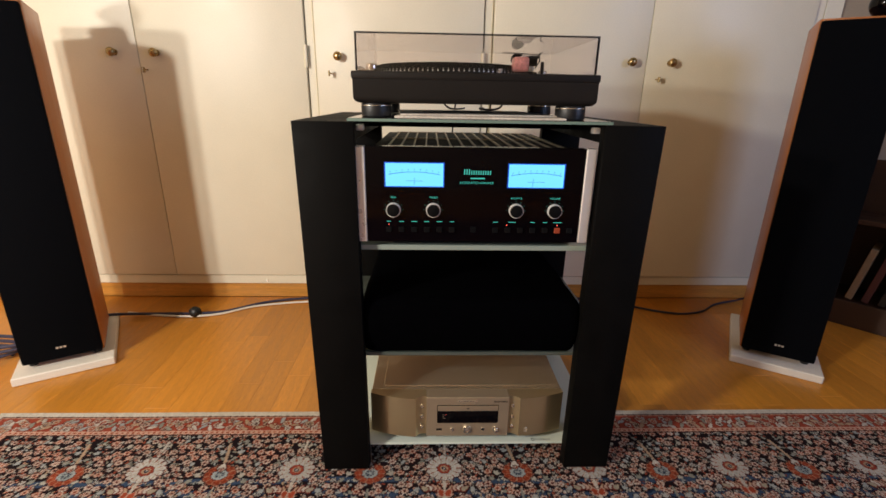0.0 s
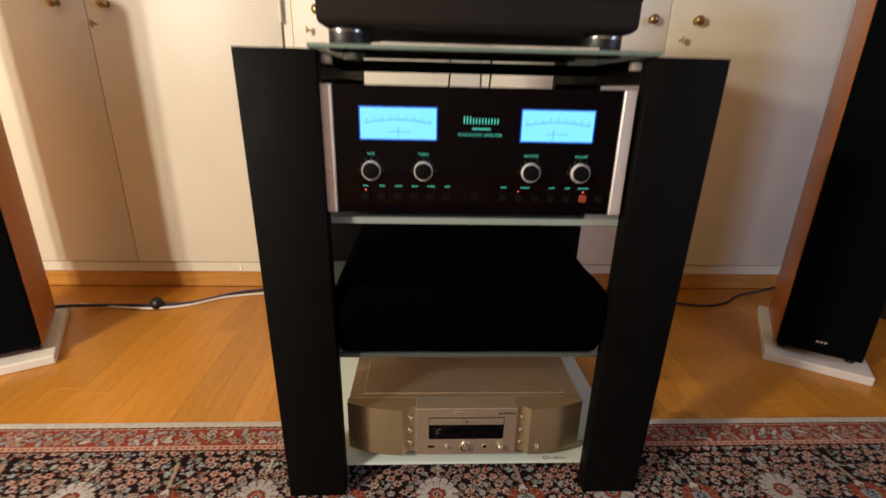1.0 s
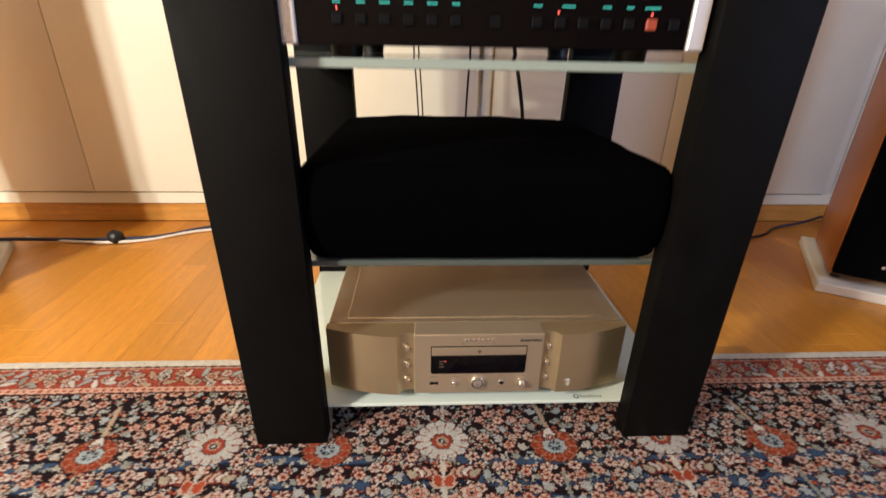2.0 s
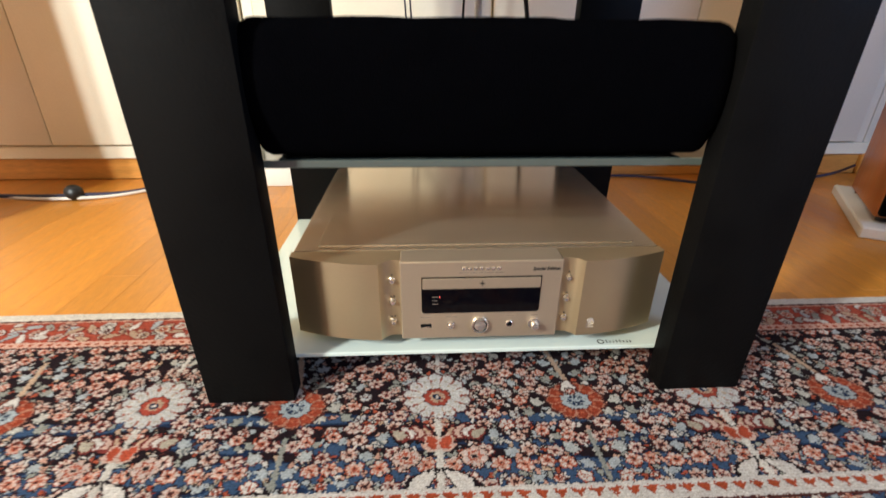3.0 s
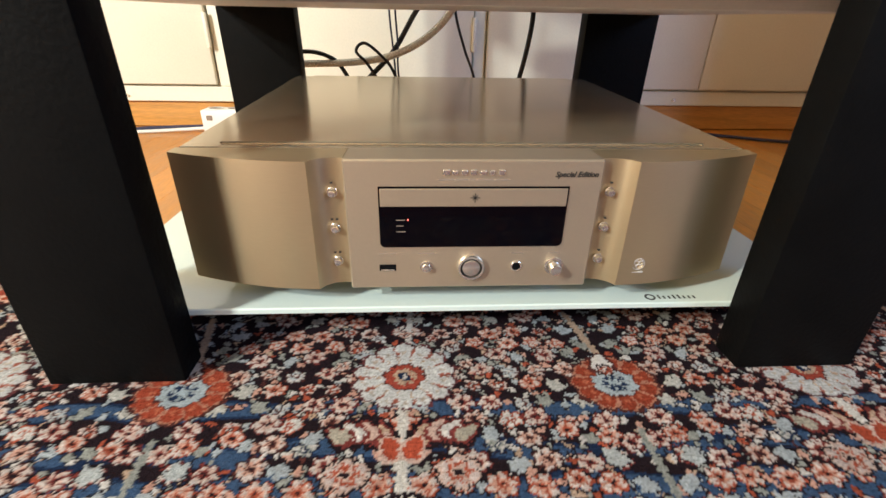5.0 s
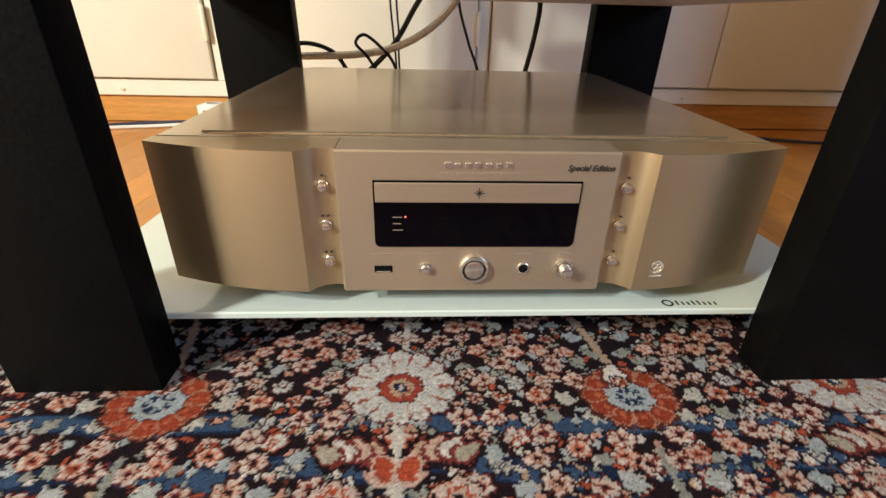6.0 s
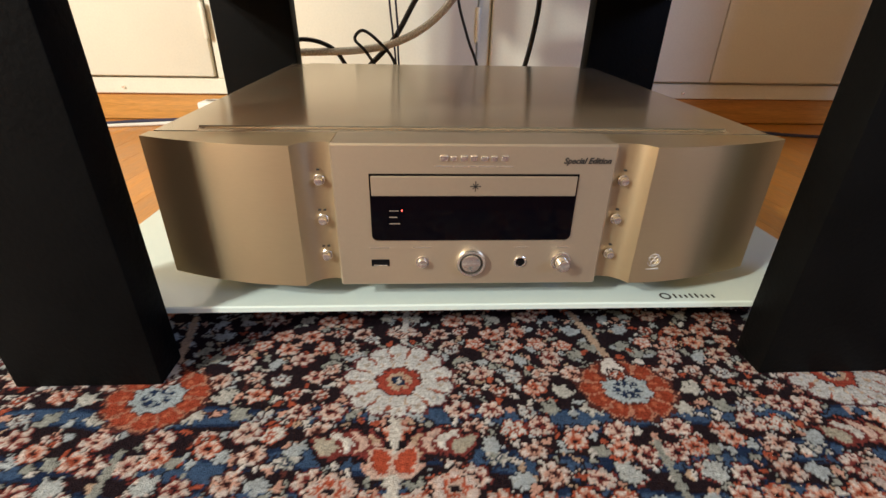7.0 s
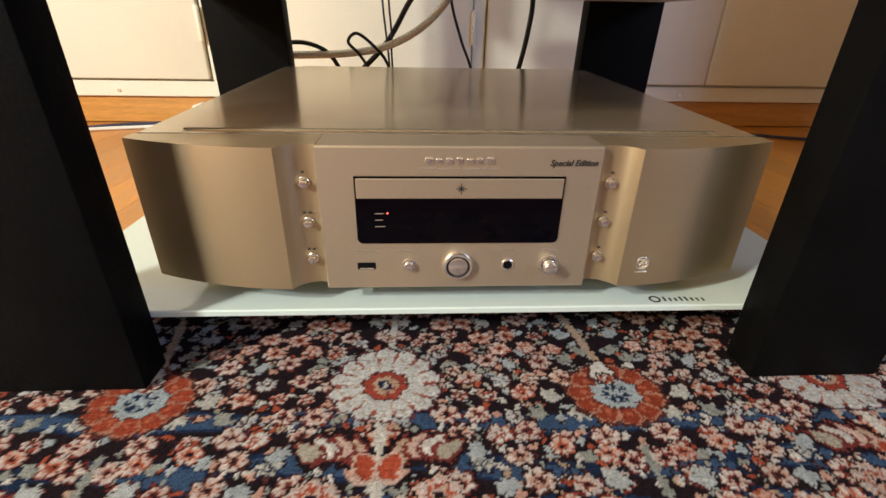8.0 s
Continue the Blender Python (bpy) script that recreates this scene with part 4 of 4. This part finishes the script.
part("finger_lift", box(bmesh.new(), -0.046, 0.026, -0.0009, 0.0009, -0.0008, 0.0008, m=pose(0.096, 0.046, 0.9015, 0, 2, 0)), BLACKPLASTIC, shell)
part("cartridge", B(0.1010, 0.1160, 0.044, 0.066, 0.8815, 0.8933, 0.001), BLACKMETAL, shell)
bm = bmesh.new()
for k in range(3):
    box(bm, AX - 0.020 + 0.015 * k, AX - 0.012 + 0.015 * k, 0.214, 0.220, 0.880, 0.905 - 0.007 * (k % 2), 0.001)
ring(bm, (AX, 0.228, 0.896), 0.019, 0.0155, 0.006)
box(bm, AX - 0.028, AX + 0.026, 0.212, 0.216, 0.9035, 0.9055, 0.0005)
part("gimbal", bm, ALU, armb, "silver tonearm gimbal")
part("lift_lever", tube(bmesh.new(), [(AX + 0.018, 0.20, 0.886), (AX + 0.024, 0.19, 0.900), (AX + 0.022, 0.185, 0.913), (AX + 0.027, 0.18, 0.917)], 0.0013), BLACKPLASTIC, armb)
part("arm_rest", B(AX + 0.020, AX + 0.026, 0.150, 0.158, 0.8656, 0.896, 0.001), BLACKPLASTIC, armb)
part("skate_dial", rod(bmesh.new(), (AX + 0.036, 0.205, 0.8656), 0.009, 0.009, 0.016, "z", 20, 0.001), ALU, armb)
part("stylus_cap", B(0.070, 0.100, 0.036, 0.062, 0.8700, 0.8960, 0.005, seg=3), PINK, shell, "pink stylus cap, its glow put into a lighter colour")
# lid: five thin acrylic sheets and dark edge lines
L0, L1, LB, LT = 0.2175, 0.2175, 0.8660, 0.9268
lid = part("lid", B(-L0, L1, TY0 + 0.006, TY0 + 0.0085, LB, LT), LID, tt, "clear slightly smoked acrylic lid")
part("lid_top", B(-L0, L1, TY0 + 0.006, TY1 - 0.004, LT + 0.0002, LT + 0.0027), LID, lid)
part("lid_back", B(-L0, L1, TY1 - 0.0065, TY1 - 0.004, LB, LT), LID, lid)
for s in (-1, 1):
    x0, x1 = sorted((s * L0, s * (L0 - 0.0025)))
    part("lid_side", B(x0, x1, TY0 + 0.0087, TY1 - 0.0067, LB, LT), LID, lid)
bm = B(-L0 - 0.0004, L1 + 0.0004, TY0 + 0.0045, TY0 + 0.0058, LT + 0.0006, LT + 0.0030)
for s in (-1, 1):
    x0, x1 = sorted((s * (L0 - 0.0012), s * (L0 + 0.0006)))
    box(bm, x0, x1, TY0 + 0.0045, TY0 + 0.0058, LB, LT + 0.0005)
part("lid_edge", bm, BLACKPLASTIC, lid)

# record sleeves lying under the turntable
sl = tagged(part("record_sleeve", B(-0.155, 0.157, -0.022, 0.290, 0, 0.0035, 0.001, m=pose(0.0, 0.006, TZ - 0.0001, 0, 0, -1.5)), PAPER),
            "flat printed card record sleeve on the glass top", "record sleeve", group="sleeves under the turntable")
sl2 = tagged(part("record_sleeve", B(-0.15, 0.150, 0.0, 0.30, 0, 0.003, 0.001, m=pose(0.004, 0.022, TZ + 0.0036, 0, 0, 4.5)), PAPER),
             "flat printed card record sleeve on the glass top", "record sleeve", group="sleeves under the turntable")

# ---- loudspeakers on white slabs ----
def loudspeaker(m, label, slab_label, tweeter):
    slab = tagged(part("plinth_slab", B(-0.125, 0.125, 0.0, 0.370, 0.0, 0.026, 0.003), STONE), slab_label, "slab", group="loudspeaker slabs")
    slab.matrix_world = m
    sp = thing("loudspeaker", label, "loudspeaker", m, group="pair of loudspeakers")
    bm = bmesh.new()
    prism(bm, [(-0.100, 0.048), (0.100, 0.048), (0.100, 0.318), (-0.100, 0.318)], 0.040, 1.040)
    bmesh.ops.bevel(bm, geom=[e for e in bm.edges if abs(e.verts[0].co.z - e.verts[1].co.z) > 0.5], offset=0.012, segments=4, profile=0.5, affect="EDGES")
    part("cabinet", bm, CHERRY, sp)
    gr = part("grille", B(-0.0985, 0.0985, 0.028, 0.0478, 0.046, 1.034, 0.006, seg=2), CLOTH, sp, "black cloth grille")
    bm = bmesh.new()
    for i in range(3):
        box(bm, -0.0125 + i * 0.009, -0.0060 + i * 0.009, 0.0272, 0.0281, 0.0805, 0.0870, 0.0004)
    part("badge", bm, SILVERINK, gr, "small silver badge")
    for sx in (-1, 1):
        for y in (0.07, 0.30):
            part("foot", rod(bmesh.new(), (sx * 0.08, y, 0.0262), 0.011, 0.012, 0.0142, "z", 16), BLACKPLASTIC, sp)
    if tweeter:
        bm = bmesh.new()
        r = bmesh.ops.create_uvsphere(bm, u_segments=28, v_segments=18, radius=0.036)
        for v in r["verts"]:
            if v.co.y > 0:
                v.co.x *= 1 - 0.45 * v.co.y / 0.036
                v.co.z *= 1 - 0.45 * v.co.y / 0.036
                v.co.y *= 3.2
        bmesh.ops.transform(bm, matrix=Matrix.Translation((0.035 * tweeter, 0.10, 1.075)), verts=bm.verts)
        part("tweeter_pod", bm, BLACKGLOSS, sp, "glossy black tweeter pod")
    return sp


loudspeaker(pose(-1.190, 0.362, 0, 0, 0, 30.5), "tall cherry floor-standing loudspeaker with black grille and top pod",
            "white slab under a loudspeaker", -1)
loudspeaker(pose(1.020, 0.370, 0, 0, 0, -33.0), "tall cherry floor-standing loudspeaker with black grille and top pod",
            "white slab under a loudspeaker", 1)

# ---- cables and power strip ----
def cable(label, mat, *lines):
    bm = bmesh.new()
    for r, pts in lines:
        tube(bm, pts, r)
    return tagged(part("cable", bm, mat), label, "cable")


speaker_cable = cable("blue-black braided loudspeaker cable along the floor", CABLEBLUE,
      (0.0052, [(-1.34, 0.68, 0.034), (-1.27, 0.705, 0.034), (-1.215, 0.735, 0.022), (-1.10, 0.772, 0.006), (-0.990, 0.762, 0.012), (-0.89, 0.795, 0.006), (-0.78, 0.868, 0.006),
                (-0.68, 0.905, 0.006), (-0.55, 0.925, 0.006), (-0.40, 0.92, 0.006), (-0.25, 0.90, 0.006)]))
cable("white mains cable along the floor", CABLEWHITE,
      (0.0042, [(-1.24, 0.752, 0.020), (-1.12, 0.757, 0.005), (-1.0, 0.745, 0.008), (-0.90, 0.774, 0.005), (-0.80, 0.838, 0.005), (-0.68, 0.872, 0.005), (-0.56, 0.876, 0.012)]))
coil = [(-1.50 + (0.06 + 0.004 * k) * math.cos(0.9 * k), 0.47 + 0.05 * math.sin(0.9 * k), 0.006 + 0.0026 * k) for k in range(22)]
cable("coil of dark cable lying on the floor beside a loudspeaker", CABLEBLUE, (0.0055, coil))
bm = bmesh.new()
r = bmesh.ops.create_uvsphere(bm, u_segments=20, v_segments=14, radius=0.021)
for v in r["verts"]:
    v.co *= 1 + 0.07 * noise.noise(v.co * 60)
    v.co.x *= 1.08
bmesh.ops.transform(bm, matrix=Matrix.Translation((-0.990, 0.757, 0.0205)), verts=bm.verts)
tagged(part("cable_ball", bm, BLACKPLASTIC), "small black ball clamped round the floor cable", "cable clamp")
cable("dark loudspeaker cable along the floor", CABLEBLUE,
      (0.0040, [(0.30, 0.93, 0.005), (0.45, 0.928, 0.005), (0.62, 0.915, 0.005), (0.76, 0.850, 0.005), (0.86, 0.800, 0.005), (0.95, 0.782, 0.005),
                (1.04, 0.808, 0.005), (1.13, 0.872, 0.005), (1.24, 0.90, 0.012), (1.27, 0.86, 0.05)]))
strip = thing("power_strip", "white plastic power strip on the floor beside the skirting", "power strip", pose(-0.49, 0.882, 0, 0, 0, 0))
part("housing", B(-0.075, 0.115, -0.024, 0.028, 0.0, 0.058, 0.004, seg=2), WHITEPLASTIC, strip)
for x in (-0.045, 0.0, 0.045, 0.09):
    part("socket", ring(bmesh.new(), (x, 0.002, 0.0582), 0.0185, 0.016, 0.0015, "z", 24), WHITEPLASTIC, strip)
    # flat disc, darker than the housing, inside each socket ring
    part("socket_disc", rod(bmesh.new(), (x, 0.002, 0.0575), 0.0155, 0.0155, 0.0008, "z", 20), SOFTINK, strip)
part("rocker_switch", B(-0.062, -0.048, -0.0255, -0.0238, 0.034, 0.046, 0.001), SOFTINK, strip)

# cables hanging behind the rack
cable("thick braided silver cable looping behind the rack", CABLESILVER,
      (0.0062, [(-0.36, 0.55, 0.190), (-0.25, 0.55, 0.193), (-0.14, 0.55, 0.198), (-0.07, 0.55, 0.213), (-0.01, 0.55, 0.248), (0.03, 0.54, 0.30), (0.045, 0.52, 0.38), (0.04, 0.47, 0.56)]))
cable("thick black cable hanging behind the rack", CABLEBLACK,
      (0.0045, [(0.02, 0.45, 0.34), (-0.01, 0.53, 0.315), (-0.042, 0.56, 0.275), (-0.08, 0.56, 0.215), (-0.13, 0.56, 0.165), (-0.20, 0.58, 0.09), (-0.28, 0.62, 0.02)]))
cable("black cable drooping behind the rack", CABLEBLACK,
      (0.0036, [(-0.30, 0.53, 0.190), (-0.235, 0.54, 0.213), (-0.19, 0.55, 0.205), (-0.165, 0.55, 0.18), (-0.14, 0.55, 0.12), (-0.15, 0.57, 0.03)]))
cable("thin black looped cable behind the rack", CABLEBLACK,
      (0.0026, [(-0.095, 0.545, 0.15), (-0.125, 0.545, 0.195), (-0.143, 0.545, 0.215), (-0.128, 0.545, 0.228), (-0.10, 0.545, 0.208), (-0.08, 0.545, 0.182), (-0.065, 0.545, 0.13), (-0.06, 0.55, 0.03)]))
for dx in (0.0, 0.010):
    cable("thin black and white twisted cable hanging behind the rack", CABLEBLUE,
          (0.0017, [(-0.10 + dx, 0.50, 0.58), (-0.09 + dx, 0.53, 0.42), (-0.085 + dx, 0.55, 0.28), (-0.081 + dx * 0.9, 0.55, 0.23), (-0.077 + dx * 0.5, 0.55, 0.18), (-0.072 + dx, 0.56, 0.05)]))
cable("thin black cable hanging behind the rack", CABLEBLACK,
      (0.0024, [(0.02, 0.49, 0.57), (0.018, 0.53, 0.40), (0.024, 0.55, 0.29), (0.043, 0.55, 0.222), (0.062, 0.55, 0.175), (0.09, 0.56, 0.08), (0.10, 0.58, 0.012)]))
cable("black power cable hanging behind the rack", CABLEBLACK,
      (0.0044, [(0.10, 0.45, 0.57), (0.145, 0.52, 0.42), (0.158, 0.55, 0.30), (0.157, 0.55, 0.25), (0.144, 0.55, 0.175), (0.12, 0.56, 0.08), (0.08, 0.60, 0.012)]))
for x in (-0.03, 0.07):
    cable("thin black cable behind the turntable", CABLEBLACK,
          (0.0022, [(x, 0.36, 0.82), (x + 0.01, 0.44, 0.82), (x + 0.01, 0.485, 0.79), (x + 0.005, 0.50, 0.72), (x, 0.49, 0.60)]))

cable("thin black signal cable curling under the turntable", CABLEBLACK,
      (0.0020, [(-0.075, 0.33, 0.822), (-0.062, 0.25, 0.812), (-0.048, 0.22, 0.800), (-0.030, 0.24, 0.797), (-0.012, 0.30, 0.797), (0.0, 0.38, 0.797)]))
cable("thin black mains cable curling under the turntable", CABLEBLACK,
      (0.0024, [(0.085, 0.33, 0.822), (0.080, 0.26, 0.808), (0.062, 0.22, 0.799), (0.040, 0.23, 0.797), (0.030, 0.29, 0.798), (0.05, 0.38, 0.797)]))

# ---- book shelf beyond the right loudspeaker ----
low = thing("bookcase", "low dark wooden bookcase half filled with leaning books", "bookcase", pose(1.74, 0.62, 0, 0, 0, -50))
DARKWOOD = material("dark_brown_wood", (0.040, 0.017, 0.008), 0.5, vary=0.3, scale=12, stretch=(1, 6, 6))
part("bottom", B(-0.26, 0.26, -0.11, 0.12, 0.0, 0.10, 0.002), DARKWOOD, low)
part("back", B(-0.26, 0.26, 0.105, 0.12, 0.101, 0.62), DARKWOOD, low)
part("shelf_board", B(-0.26, 0.26, -0.11, 0.104, 0.40, 0.418, 0.002), DARKWOOD, low)
for s in (-1, 1):
    x0, x1 = sorted((s * 0.2605, s * 0.279))
    part("side", B(x0, x1, -0.11, 0.12, 0.0, 0.62, 0.002), DARKWOOD, low)
for i in range(9):
    h = 0.21 + 0.02 * ((i * 7) % 4)
    bk = B(-0.011, 0.011, -0.075, 0.075, 0.0, h, 0.002)
    ob = tagged(part("book", bk, (BOOKTAN, BOOKRED, BLACKPLASTIC)[i % 3]), ("tan", "dark red", "black")[i % 3] + " book leaning in the low bookcase", "book", group="books in the low bookcase")
    ob.matrix_world = pose(1.74, 0.62, 0.102, 0, 0, -50) @ pose(-0.2 + 0.048 * i, -0.02, 0.004, 0, 9, 0)

# ---- parquet strips ----
strip_bm = {}
for ln in (0.30, 0.42, 0.55):
    strip_bm[ln] = finish(B(-0.0345, 0.0345, 0.0, ln - 0.0005, -0.0055, 0.0, 0.0003), "plank", PLANK)
prng = random.Random(11)
for c in range(71):
    x = -2.425 + 0.0692 * c
    y = 0.947
    first = prng.uniform(0.1, 0.5)
    while y > -0.28:
        ln = prng.choice((0.30, 0.42, 0.55))
        y0 = max(y - (ln if y < 0.94 else ln * first / 0.5), -0.2995)
        ob = new("plank", strip_bm[ln])
        ob.parent = floor
        ob.location = (x, y0, 0)
        if y >= 0.94 or y0 < -0.299:
            ob.scale = (1, (y - y0) / ln, 1)
        y = y0
